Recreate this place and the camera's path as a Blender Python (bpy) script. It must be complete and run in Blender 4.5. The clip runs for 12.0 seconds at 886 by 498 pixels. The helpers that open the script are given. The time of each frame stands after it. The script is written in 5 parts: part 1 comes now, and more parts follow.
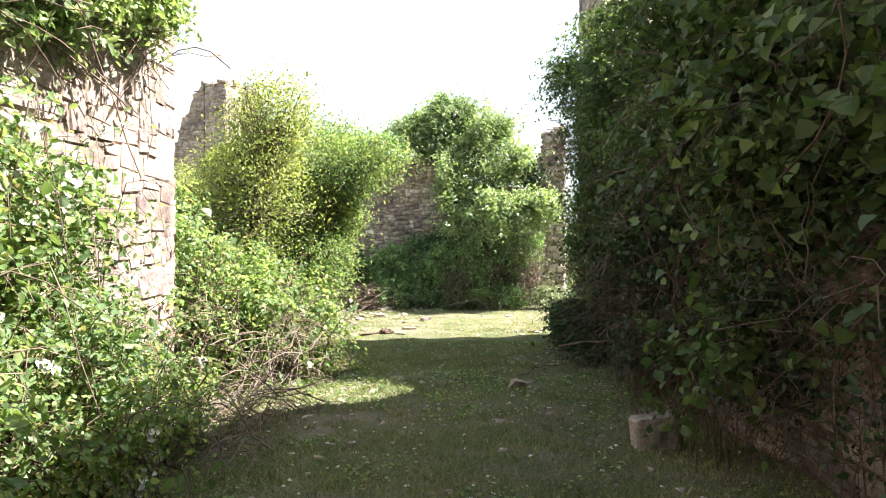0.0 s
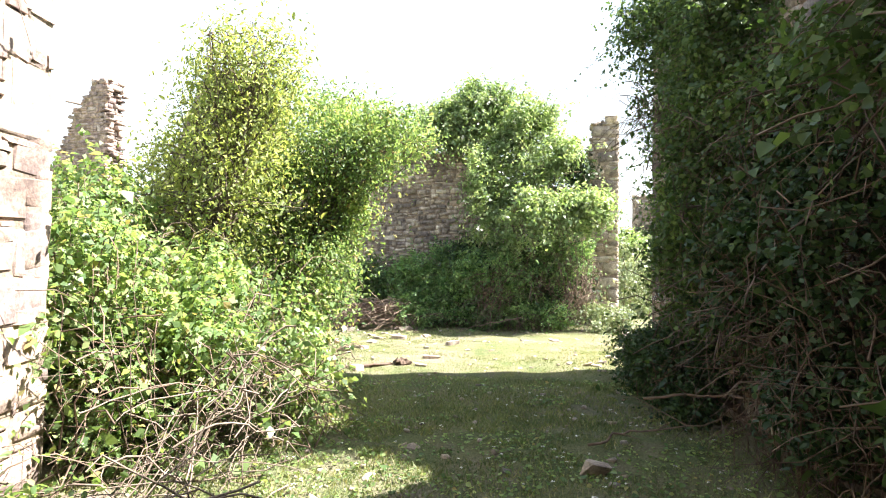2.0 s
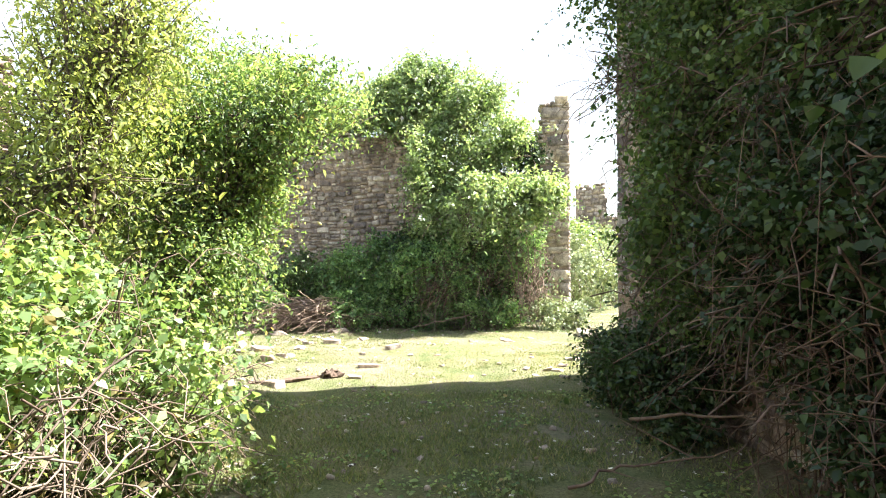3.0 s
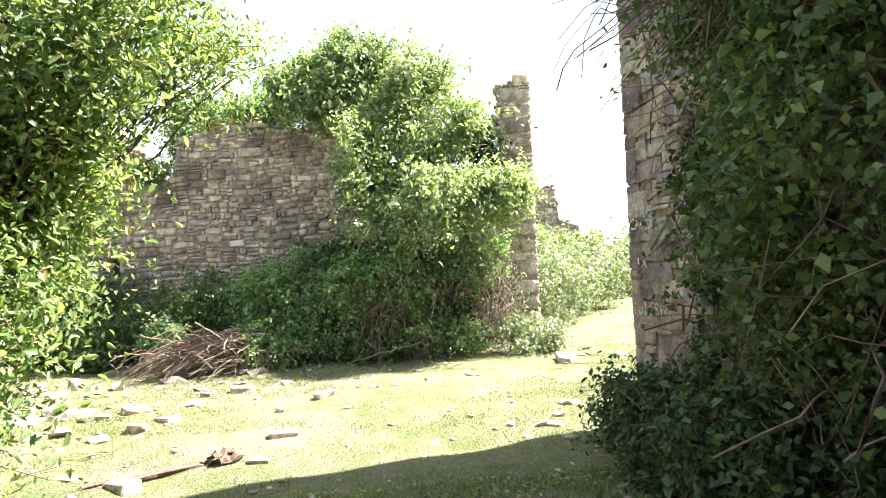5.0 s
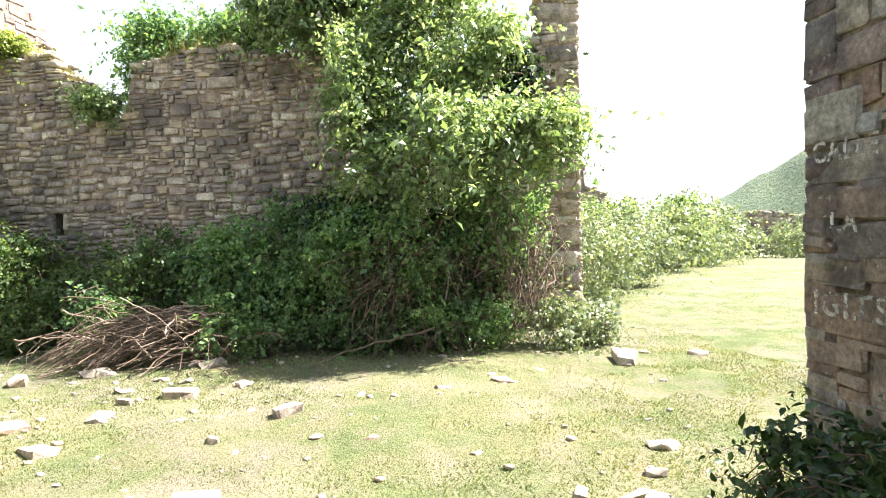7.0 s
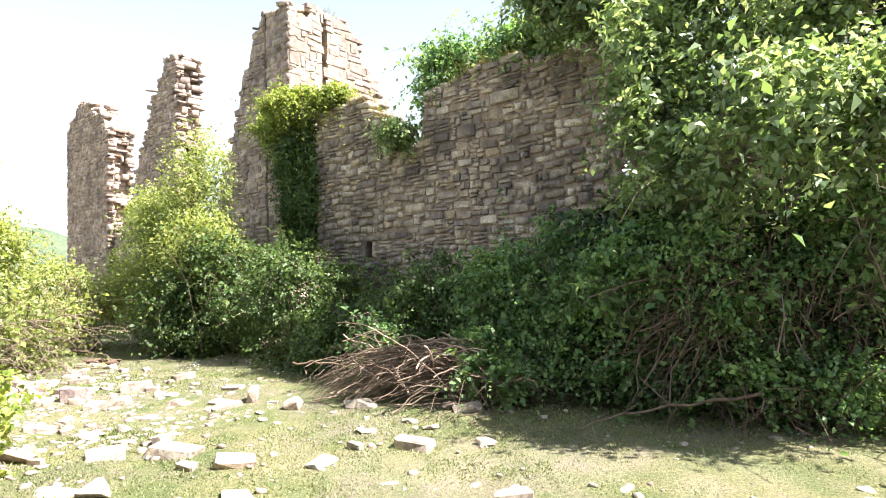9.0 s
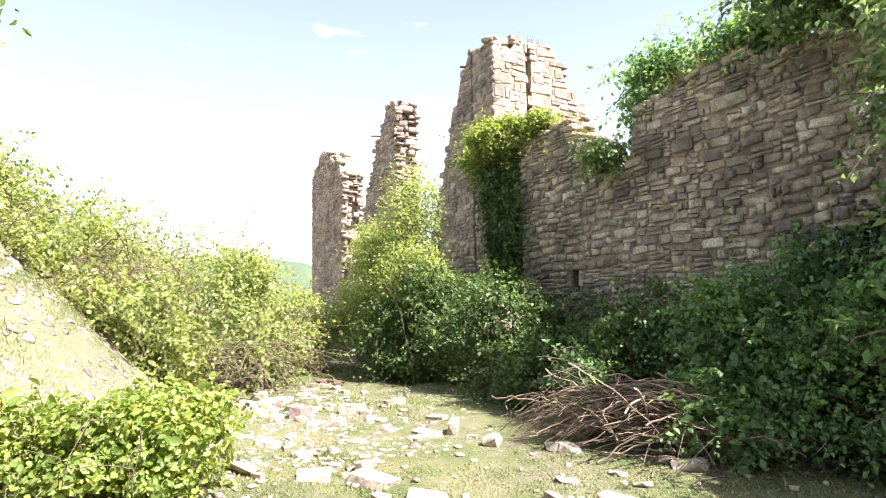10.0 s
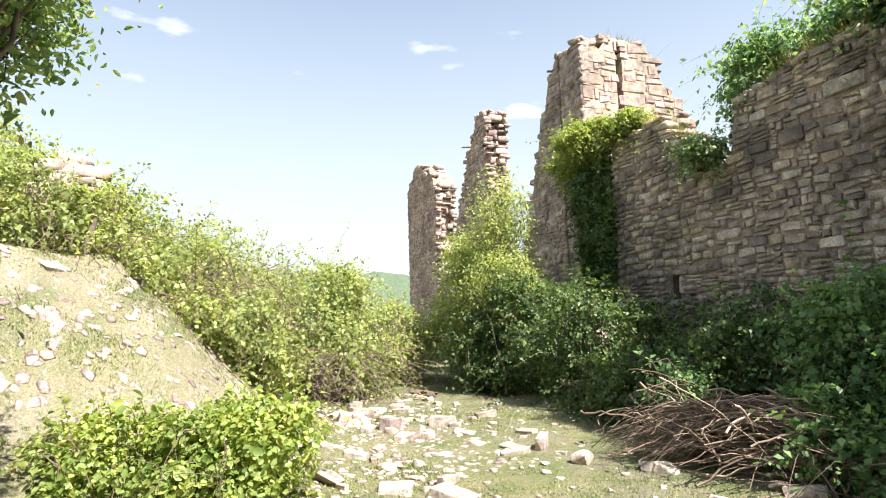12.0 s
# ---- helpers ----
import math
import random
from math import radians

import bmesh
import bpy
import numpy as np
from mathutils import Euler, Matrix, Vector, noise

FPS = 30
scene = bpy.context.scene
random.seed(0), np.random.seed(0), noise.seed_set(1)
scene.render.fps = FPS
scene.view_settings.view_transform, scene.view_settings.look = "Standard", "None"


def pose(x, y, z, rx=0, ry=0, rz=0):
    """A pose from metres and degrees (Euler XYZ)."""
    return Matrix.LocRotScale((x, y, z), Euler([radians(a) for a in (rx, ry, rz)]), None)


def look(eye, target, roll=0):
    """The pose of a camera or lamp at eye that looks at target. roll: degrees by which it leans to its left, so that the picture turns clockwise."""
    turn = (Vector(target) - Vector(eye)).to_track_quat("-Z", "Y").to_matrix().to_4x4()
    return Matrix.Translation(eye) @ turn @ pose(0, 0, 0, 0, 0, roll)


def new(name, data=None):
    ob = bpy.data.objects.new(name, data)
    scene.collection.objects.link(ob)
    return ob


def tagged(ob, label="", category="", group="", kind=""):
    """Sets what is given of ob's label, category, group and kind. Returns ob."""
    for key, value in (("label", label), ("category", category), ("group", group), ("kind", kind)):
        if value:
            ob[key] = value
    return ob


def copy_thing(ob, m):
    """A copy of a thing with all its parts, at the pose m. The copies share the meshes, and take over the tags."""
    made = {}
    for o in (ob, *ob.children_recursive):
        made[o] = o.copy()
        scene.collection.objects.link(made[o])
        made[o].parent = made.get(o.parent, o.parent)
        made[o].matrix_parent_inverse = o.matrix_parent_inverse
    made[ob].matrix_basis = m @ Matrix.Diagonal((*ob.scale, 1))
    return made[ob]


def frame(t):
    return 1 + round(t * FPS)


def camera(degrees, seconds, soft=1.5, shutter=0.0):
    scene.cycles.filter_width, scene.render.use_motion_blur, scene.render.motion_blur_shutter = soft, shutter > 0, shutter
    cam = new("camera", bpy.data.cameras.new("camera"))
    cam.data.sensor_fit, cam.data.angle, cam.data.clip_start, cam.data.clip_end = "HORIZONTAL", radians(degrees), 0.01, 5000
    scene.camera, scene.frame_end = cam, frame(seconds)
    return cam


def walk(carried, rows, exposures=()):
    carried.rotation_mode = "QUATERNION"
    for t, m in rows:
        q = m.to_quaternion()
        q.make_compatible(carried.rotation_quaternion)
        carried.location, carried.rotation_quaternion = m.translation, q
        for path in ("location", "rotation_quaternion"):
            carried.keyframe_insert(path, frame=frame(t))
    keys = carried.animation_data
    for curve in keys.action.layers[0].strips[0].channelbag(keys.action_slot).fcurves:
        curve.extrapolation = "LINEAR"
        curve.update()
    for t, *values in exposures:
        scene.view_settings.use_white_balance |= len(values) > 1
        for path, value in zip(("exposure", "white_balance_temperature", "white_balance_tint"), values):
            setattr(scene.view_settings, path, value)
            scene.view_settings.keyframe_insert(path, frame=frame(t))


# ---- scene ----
cam = camera(74.8, 12.0, soft=1.1)
METRES, EYE, TILT, LEAN, TURN = 10.0, 1.53, 0.0, 0.0, 0.0
ROWS = [
    (0.0, 0.0, 0.0, 0.0, 0.0, 0.0, 0.0),
    (0.5, -0.0002, 0.0562, -0.0053, 1.11, 3.43, 0.1),
    (1.0, -0.0056, 0.1167, -0.0057, 1.75, 1.31, -0.0),
    (1.5, -0.0098, 0.1694, -0.0046, -2.4, -0.79, 0.07),
    (2.0, -0.0057, 0.2247, -0.0038, 2.79, 1.05, -0.58),
    (2.5, -0.0063, 0.29, -0.0054, -2.97, 0.76, -0.82),
    (3.0, -0.0057, 0.3445, -0.0072, -2.96, 0.54, 0.24),
    (5.0, 0.0045, 0.5616, -0.0063, -8.59, 1.51, 2.57),
    (5.5, 0.0029, 0.6152, -0.0057, -10.17, -2.15, 2.31),
    (6.0, 0.0131, 0.6712, -0.0107, -5.98, -1.34, 1.39),
    (6.5, 0.0186, 0.727, -0.0127, -7.71, -1.79, 1.18),
    (8.5, 0.0675, 0.9032, -0.02, 7.6, 1.69, 1.48),
    (9.0, 0.0697, 0.9269, -0.0195, 24.73, 2.07, 1.5),
    (9.5, 0.0649, 0.9483, -0.0184, 34.12, 4.87, 1.16),
    (10.0, 0.0615, 0.9639, -0.0189, 45.64, 5.44, 1.02),
    (10.5, 0.0651, 0.9797, -0.0171, 51.23, 7.14, 1.12),
    (11.0, 0.0667, 0.9838, -0.0175, 53.34, 7.16, 1.32),
    (11.5, 0.0674, 0.9837, -0.0178, 56.11, 6.56, 1.51),
    (12.0, 0.0683, 0.9844, -0.0176, 55.69, 6.63, 1.81),
]
walk(cam, [(t, pose(0, 0, EYE, TILT, LEAN, TURN) @ pose(METRES * x, METRES * y, METRES * z, 90 + pitch, roll, yaw)) for t, x, y, z, yaw, pitch, roll in ROWS], [(0.0, 2.25), (0.5, 2.37), (2.5, 2.48), (5.0, 2.65), (6.5, 2.38), (8.5, 2.13), (9.5, 2.08), (10.5, 1.9), (12.0, 1.67)])

# ---- light ----
SUN_AZ, SUN_EL = radians(11.0), radians(53.0)
to_sun = Vector((math.cos(SUN_EL) * math.cos(SUN_AZ), math.cos(SUN_EL) * math.sin(SUN_AZ), math.sin(SUN_EL)))
sun = new("sun", bpy.data.lights.new("sun", "SUN"))
sun.data.energy, sun.data.angle, sun.data.color = 5.0, radians(0.53), (1.0, 0.95, 0.88)
sun.matrix_world = look(to_sun * 60, (0, 0, 0))
world = bpy.data.worlds.new("sky")
scene.world = world
world.use_nodes = True
wn, wl = world.node_tree.nodes, world.node_tree.links
sky = wn.new("ShaderNodeTexSky")
sky.sky_type, sky.sun_disc = "NISHITA", False
sky.sun_elevation, sky.sun_rotation = SUN_EL, math.pi / 2 - SUN_AZ
sky.air_density, sky.dust_density, sky.ozone_density = 1.0, 1.6, 0.3
# haze that whitens towards the horizon, and a few small clouds low down
wc = wn.new("ShaderNodeTexCoord")
wsep = wn.new("ShaderNodeSeparateXYZ")
wl.new(wc.outputs["Generated"], wsep.inputs["Vector"])
whaze = wn.new("ShaderNodeMapRange")
for key, v in (("From Min", 0.08), ("From Max", 0.5), ("To Min", 0.92), ("To Max", 0.3)):
    whaze.inputs[key].default_value = v
wl.new(wsep.outputs["Z"], whaze.inputs["Value"])
wmap = wn.new("ShaderNodeMapping")
wmap.inputs["Scale"].default_value = (2.2, 2.2, 6.5)
wnoise = wn.new("ShaderNodeTexNoise")
wnoise.inputs["Scale"].default_value, wnoise.inputs["Detail"].default_value = 2.6, 6.0
wramp = wn.new("ShaderNodeValToRGB")
wramp.color_ramp.elements[0].position, wramp.color_ramp.elements[1].position = 0.60, 0.72
wmax = wn.new("ShaderNodeMath")
wmax.operation = "MAXIMUM"
wmix = wn.new("ShaderNodeMix")
wmix.data_type = "RGBA"
wmix.inputs["B"].default_value = (4.1, 4.4, 4.5, 1)
wl.new(wc.outputs["Generated"], wmap.inputs["Vector"])
wl.new(wmap.outputs["Vector"], wnoise.inputs["Vector"])
wl.new(wnoise.outputs["Fac"], wramp.inputs["Fac"])
wl.new(wramp.outputs["Color"], wmax.inputs[0])
wl.new(whaze.outputs["Result"], wmax.inputs[1])
wl.new(wmax.outputs[0], wmix.inputs["Factor"])
wl.new(sky.outputs["Color"], wmix.inputs["A"])
wl.new(wmix.outputs["Result"], wn["Background"].inputs["Color"])
wn["Background"].inputs["Strength"].default_value = 0.08


# ---- materials ----
def nodes_of(name):
    m = bpy.data.materials.new(name)
    m.use_nodes = True
    nt = m.node_tree
    return m, nt.nodes, nt.links, nt.nodes["Principled BSDF"]


def ramp_node(n, stops):
    r = n.new("ShaderNodeValToRGB")
    e = r.color_ramp.elements
    while len(e) < len(stops):
        e.new(0.5)
    for k, (p, c) in zip(e, stops):
        k.position, k.color = p, (*c, 1)
    return r


def noise_node(n, l, coord, scale, detail=4.0, rough=0.6):
    t = n.new("ShaderNodeTexNoise")
    t.inputs["Scale"].default_value, t.inputs["Detail"].default_value, t.inputs["Roughness"].default_value = scale, detail, rough
    l.new(coord, t.inputs["Vector"])
    return t


def mix_node(n, l, fac, a, b, blend="MIX"):
    m = n.new("ShaderNodeMix")
    m.data_type, m.blend_type = "RGBA", blend
    for key, v in (("Factor", fac), ("A", a), ("B", b)):
        if isinstance(v, (float, int)):
            m.inputs[key].default_value = v
        elif isinstance(v, tuple):
            m.inputs[key].default_value = (*v, 1)
        else:
            l.new(v, m.inputs[key])
    return m.outputs["Result"]


def bump_node(n, l, height, bsdf, strength=0.5, distance=0.01):
    b = n.new("ShaderNodeBump")
    b.inputs["Strength"].default_value, b.inputs["Distance"].default_value = strength, distance
    l.new(height, b.inputs["Height"])
    l.new(b.outputs["Normal"], bsdf.inputs["Normal"])


def stone_material(name, tones, island, dark=0.55, lichen=0.35):
    """Weathered sandstone: a tone a stone, mottled, with dark weather stains and pale lichen spots."""
    m, n, l, p = nodes_of(name)
    geo = n.new("ShaderNodeNewGeometry")
    pick = geo.outputs["Random Per Island"] if island else n.new("ShaderNodeObjectInfo").outputs["Random"]
    r = ramp_node(n, [(i / max(1, len(tones) - 1), c) for i, c in enumerate(tones)])
    l.new(pick, r.inputs["Fac"])
    pos = geo.outputs["Position"]
    grain = noise_node(n, l, pos, 38, 6, 0.7)
    mott = noise_node(n, l, pos, 7, 4)
    big = noise_node(n, l, pos, 1.2, 5)
    g = ramp_node(n, [(0.32, (0.45, 0.44, 0.43)), (0.68, (1.4, 1.4, 1.4))])
    l.new(grain.outputs["Fac"], g.inputs["Fac"])
    c = mix_node(n, l, 0.8, r.outputs["Color"], g.outputs["Color"], "MULTIPLY")
    g2 = ramp_node(n, [(0.36, (0.5, 0.47, 0.47)), (0.62, (1.22, 1.18, 1.12))])
    l.new(mott.outputs["Fac"], g2.inputs["Fac"])
    c = mix_node(n, l, 0.8, c, g2.outputs["Color"], "MULTIPLY")
    st = ramp_node(n, [(0.47, (0, 0, 0)), (0.62, (1, 1, 1))])
    l.new(big.outputs["Fac"], st.inputs["Fac"])
    c = mix_node(n, l, st.outputs["Color"], c, mix_node(n, l, dark, c, (0.05, 0.043, 0.045)))
    li = noise_node(n, l, pos, 24, 3)
    lr = ramp_node(n, [(0.64, (0, 0, 0)), (0.7, (1, 1, 1))])
    l.new(li.outputs["Fac"], lr.inputs["Fac"])
    lm = n.new("ShaderNodeMath")
    lm.operation = "MULTIPLY"
    l.new(lr.outputs["Color"], lm.inputs[0])
    lm.inputs[1].default_value = lichen
    c = mix_node(n, l, lm.outputs[0], c, (0.50, 0.49, 0.45))
    l.new(c, p.inputs["Base Color"])
    p.inputs["Roughness"].default_value = 0.92
    p.inputs["Specular IOR Level"].default_value = 0.2
    bump_node(n, l, mix_node(n, l, 0.5, grain.outputs["Color"], mott.outputs["Color"]), p, 0.8, 0.018)
    return m


TONES = [(0.451, 0.374, 0.303), (0.550, 0.479, 0.402), (0.308, 0.259, 0.226), (0.616, 0.550, 0.462), (0.407, 0.347, 0.308), (0.231, 0.196, 0.182), (0.506, 0.413, 0.303), (0.374, 0.325, 0.303)]
WARM = [(0.411, 0.324, 0.283), (0.489, 0.402, 0.355), (0.367, 0.288, 0.265), (0.524, 0.455, 0.410), (0.437, 0.332, 0.283), (0.315, 0.249, 0.243)]
PALE = [(0.456, 0.392, 0.336), (0.511, 0.456, 0.398), (0.383, 0.319, 0.275), (0.547, 0.492, 0.441), (0.420, 0.333, 0.270), (0.483, 0.429, 0.380)]
stone_one = stone_material("weathered stone", TONES, False, 0.55)
stone_many = stone_material("weathered stone stuff", TONES, True, 0.55)
warm_one = stone_material("warm sandstone", WARM, False, 0.4, 0.2)
warm_many = stone_material("warm sandstone stuff", WARM, True, 0.4, 0.2)
pale_one = stone_material("sunbleached stone", PALE, False, 0.3, 0.1)
pale_many = stone_material("sunbleached stone stuff", PALE, True, 0.3, 0.1)
core_mat = stone_material("crumbled lime mortar and earth", [(0.270, 0.216, 0.170), (0.332, 0.265, 0.216)], True, 0.5, 0.05)
pale_core = stone_material("pale lime mortar", [(0.38, 0.32, 0.255), (0.44, 0.375, 0.30)], True, 0.35, 0.05)


def leaf_material(name, stops, through_light=0.35, gloss=0.47):
    m, n, l, p = nodes_of(name)
    geo = n.new("ShaderNodeNewGeometry")
    r = ramp_node(n, stops)
    l.new(geo.outputs["Random Per Island"], r.inputs["Fac"])
    patch = noise_node(n, l, geo.outputs["Position"], 1.3, 3)
    pr = ramp_node(n, [(0.3, (0.62, 0.68, 0.70)), (0.7, (1.15, 1.12, 1.0))])
    l.new(patch.outputs["Fac"], pr.inputs["Fac"])
    vein = noise_node(n, l, geo.outputs["Position"], 90, 2)
    c = mix_node(n, l, 1.0, r.outputs["Color"], pr.outputs["Color"], "MULTIPLY")
    l.new(c, p.inputs["Base Color"])
    p.inputs["Roughness"].default_value = gloss
    p.inputs["Specular IOR Level"].default_value = 0.45
    bump_node(n, l, vein.outputs["Fac"], p, 0.25, 0.004)
    t = n.new("ShaderNodeBsdfTranslucent")
    warm = mix_node(n, l, 1.0, c, (1.4, 1.35, 0.75), "MULTIPLY")
    l.new(warm, t.inputs["Color"])
    mx = n.new("ShaderNodeMixShader")
    mx.inputs["Fac"].default_value = through_light
    l.new(p.outputs["BSDF"], mx.inputs[1])
    l.new(t.outputs["BSDF"], mx.inputs[2])
    l.new(mx.outputs["Shader"], n["Material Output"].inputs["Surface"])
    return m


bramble_leaf = leaf_material("bramble leaf", [(0, (0.110, 0.188, 0.078)), (0.35, (0.188, 0.287, 0.117)), (0.7, (0.287, 0.392, 0.172)), (0.93, (0.408, 0.486, 0.235)), (1.0, (0.442, 0.331, 0.172))], 0.5)
lime_leaf = leaf_material("young bramble leaf", [(0, (0.170, 0.240, 0.060)), (0.5, (0.280, 0.360, 0.096)), (0.9, (0.420, 0.460, 0.132)), (1.0, (0.500, 0.460, 0.168))], 0.45)
ivy_leaf = leaf_material("ivy leaf", [(0, (0.026, 0.057, 0.023)), (0.5, (0.046, 0.090, 0.033)), (1, (0.088, 0.149, 0.051))], 0.25)
elder_leaf = leaf_material("elder leaf", [(0, (0.149, 0.234, 0.100)), (0.5, (0.265, 0.367, 0.176)), (1, (0.446, 0.521, 0.323))], 0.46)
nettle_leaf = leaf_material("undergrowth leaf", [(0, (0.099, 0.199, 0.082)), (0.5, (0.185, 0.320, 0.139)), (1, (0.355, 0.512, 0.237))], 0.5)
vine_leaf = leaf_material("vine leaf", [(0, (0.055, 0.10, 0.034)), (0.6, (0.105, 0.175, 0.062)), (1, (0.22, 0.30, 0.11))], 0.4)
olive_leaf = leaf_material("sloe leaf", [(0, (0.232, 0.293, 0.102)), (0.5, (0.342, 0.403, 0.154)), (1, (0.488, 0.512, 0.234))], 0.52)
silver_leaf = leaf_material("silvery bramble leaf", [(0, (0.17, 0.22, 0.12)), (0.6, (0.26, 0.32, 0.19)), (1, (0.42, 0.46, 0.33))], 0.3)
grass_mat = leaf_material("grass blade", [(0, (0.143, 0.201, 0.074)), (0.5, (0.220, 0.259, 0.111)), (0.85, (0.324, 0.318, 0.163)), (1, (0.428, 0.376, 0.238))], 0.3)
dry_grass = leaf_material("dry grass", [(0, (0.22, 0.19, 0.09)), (0.6, (0.34, 0.29, 0.16)), (1, (0.18, 0.22, 0.08))], 0.3)


def plain_material(name, a, b, scale, rough=0.85, bump=0.4):
    m, n, l, p = nodes_of(name)
    geo = n.new("ShaderNodeNewGeometry")
    t = noise_node(n, l, geo.outputs["Position"], scale, 5)
    r = ramp_node(n, [(0.3, a), (0.7, b)])
    l.new(t.outputs["Fac"], r.inputs["Fac"])
    rnd = ramp_node(n, [(0, (0.65, 0.65, 0.65)), (1, (1.3, 1.3, 1.3))])
    l.new(geo.outputs["Random Per Island"], rnd.inputs["Fac"])
    l.new(mix_node(n, l, 1.0, r.outputs["Color"], rnd.outputs["Color"], "MULTIPLY"), p.inputs["Base Color"])
    p.inputs["Roughness"].default_value = rough
    bump_node(n, l, t.outputs["Fac"], p, bump, 0.01)
    return m


cane_mat = plain_material("dry bramble cane", (0.085, 0.055, 0.041), (0.230, 0.162, 0.119), 14)
bark_mat = plain_material("grey brown bark", (0.085, 0.064, 0.047), (0.187, 0.145, 0.111), 18)
log_mat = plain_material("rotten reddish wood", (0.051, 0.034, 0.025), (0.170, 0.115, 0.085), 40, 0.95, 1.0)
petal_mat = plain_material("cream white blossom", (0.612, 0.595, 0.510), (0.722, 0.705, 0.646), 30, 0.6, 0.1)
paint_mat = plain_material("worn white paint", (0.383, 0.348, 0.315), (0.637, 0.612, 0.578), 40, 0.8, 0.3)
pn, pl = paint_mat.node_tree.nodes, paint_mat.node_tree.links
worn = noise_node(pn, pl, pn.new("ShaderNodeNewGeometry").outputs["Position"], 30, 5, 0.7)
worn_r = ramp_node(pn, [(0.46, (0, 0, 0)), (0.56, (1, 1, 1))])
pl.new(worn.outputs["Fac"], worn_r.inputs["Fac"])
pl.new(worn_r.outputs["Color"], pn["Principled BSDF"].inputs["Alpha"])
# near-black colour standing in for the shade inside the wall slit
dark_mat = plain_material("dark slit shade", (0.02, 0.018, 0.016), (0.04, 0.035, 0.03), 10)

ground_mat, gn, gl, gp = nodes_of("short grass with bare earth")
gg = gn.new("ShaderNodeNewGeometry").outputs["Position"]
n1, n2, n3 = noise_node(gn, gl, gg, 0.55, 5), noise_node(gn, gl, gg, 3.2, 5), noise_node(gn, gl, gg, 45, 4, 0.75)
gr = ramp_node(gn, [(0.34, (0.089, 0.125, 0.052)), (0.46, (0.146, 0.167, 0.081)), (0.56, (0.208, 0.198, 0.109)), (0.68, (0.276, 0.245, 0.161))])
n4 = noise_node(gn, gl, gg, 1.4, 6, 0.68)
gl.new(mix_node(gn, gl, 0.4, n4.outputs["Color"], n2.outputs["Color"]), gr.inputs["Fac"])
earth = ramp_node(gn, [(0.3, (0.154, 0.127, 0.100)), (0.7, (0.275, 0.241, 0.201))])
gl.new(n3.outputs["Fac"], earth.inputs["Fac"])
bare = ramp_node(gn, [(0.47, (0, 0, 0)), (0.60, (0.85, 0.85, 0.85))])
gl.new(mix_node(gn, gl, 0.45, n1.outputs["Color"], n2.outputs["Color"]), bare.inputs["Fac"])
gsp = ramp_node(gn, [(0.34, (0.5, 0.52, 0.48)), (0.66, (1.35, 1.33, 1.25))])
gl.new(n3.outputs["Fac"], gsp.inputs["Fac"])
grass_c = mix_node(gn, gl, 0.9, gr.outputs["Color"], gsp.outputs["Color"], "MULTIPLY")
base_c = mix_node(gn, gl, bare.outputs["Color"], grass_c, earth.outputs["Color"])
mask = gn.new("ShaderNodeAttribute")
mask.attribute_name = "rubble"
gl.new(mix_node(gn, gl, mask.outputs["Fac"], base_c, mix_node(gn, gl, 0.75, mix_node(gn, gl, n4.outputs["Fac"], (0.27, 0.225, 0.165), (0.43, 0.375, 0.30)), gsp.outputs["Color"], "MULTIPLY")), gp.inputs["Base Color"])
gp.inputs["Roughness"].default_value = 0.95
gp.inputs["Specular IOR Level"].default_value = 0.1
bump_node(gn, gl, n3.outputs["Fac"], gp, 0.9, 0.035)

hill_mat, hn, hl, hp = nodes_of("wooded hillside")
hg = hn.new("ShaderNodeNewGeometry").outputs["Position"]
h1, h2 = noise_node(hn, hl, hg, 0.02, 4), noise_node(hn, hl, hg, 0.3, 5, 0.7)
hr = ramp_node(hn, [(0.35, (0.068, 0.098, 0.064)), (0.5, (0.098, 0.135, 0.079)), (0.6, (0.150, 0.184, 0.105))])
hl.new(mix_node(hn, hl, 0.55, h1.outputs["Color"], h2.outputs["Color"]), hr.inputs["Fac"])
hl.new(hr.outputs["Color"], hp.inputs["Base Color"])
hp.inputs["Roughness"].default_value = 1.0
bump_node(hn, hl, h2.outputs["Fac"], hp, 1.0, 3.0)


# ---- mesh tools ----
def mesh_np(name, verts, faces, material, smooth=False):
    """A mesh from arrays; faces all with the same number of corners."""
    verts, faces = np.asarray(verts, np.float32), np.asarray(faces, np.int32)
    me = bpy.data.meshes.new(name)
    k = faces.shape[1]
    me.vertices.add(len(verts))
    me.vertices.foreach_set("co", verts.ravel())
    me.loops.add(faces.size)
    me.loops.foreach_set("vertex_index", faces.ravel())
    me.polygons.add(len(faces))
    me.polygons.foreach_set("loop_start", np.arange(0, faces.size, k, dtype=np.int32))
    me.polygons.foreach_set("loop_total", np.full(len(faces), k, np.int32))
    if smooth:
        me.polygons.foreach_set("use_smooth", np.ones(len(faces), bool))
    me.update(calc_edges=True)
    me.validate()
    me.materials.append(material)
    return me


def part(name, me, parent, label="", kind=""):
    ob = new(name, me)
    ob.parent = parent
    return tagged(ob, label, kind=kind)


def part_bm(name, bm, material, parent, label=""):
    me = bpy.data.meshes.new(name)
    bm.to_mesh(me)
    bm.free()
    me.materials.append(material)
    return part(name, me, parent, label)


def thing(name, at, label, category, group="", kind=""):
    ob = new(name)
    ob.location = at
    ob.empty_display_size = 0.2
    return tagged(ob, label, category, group, kind)


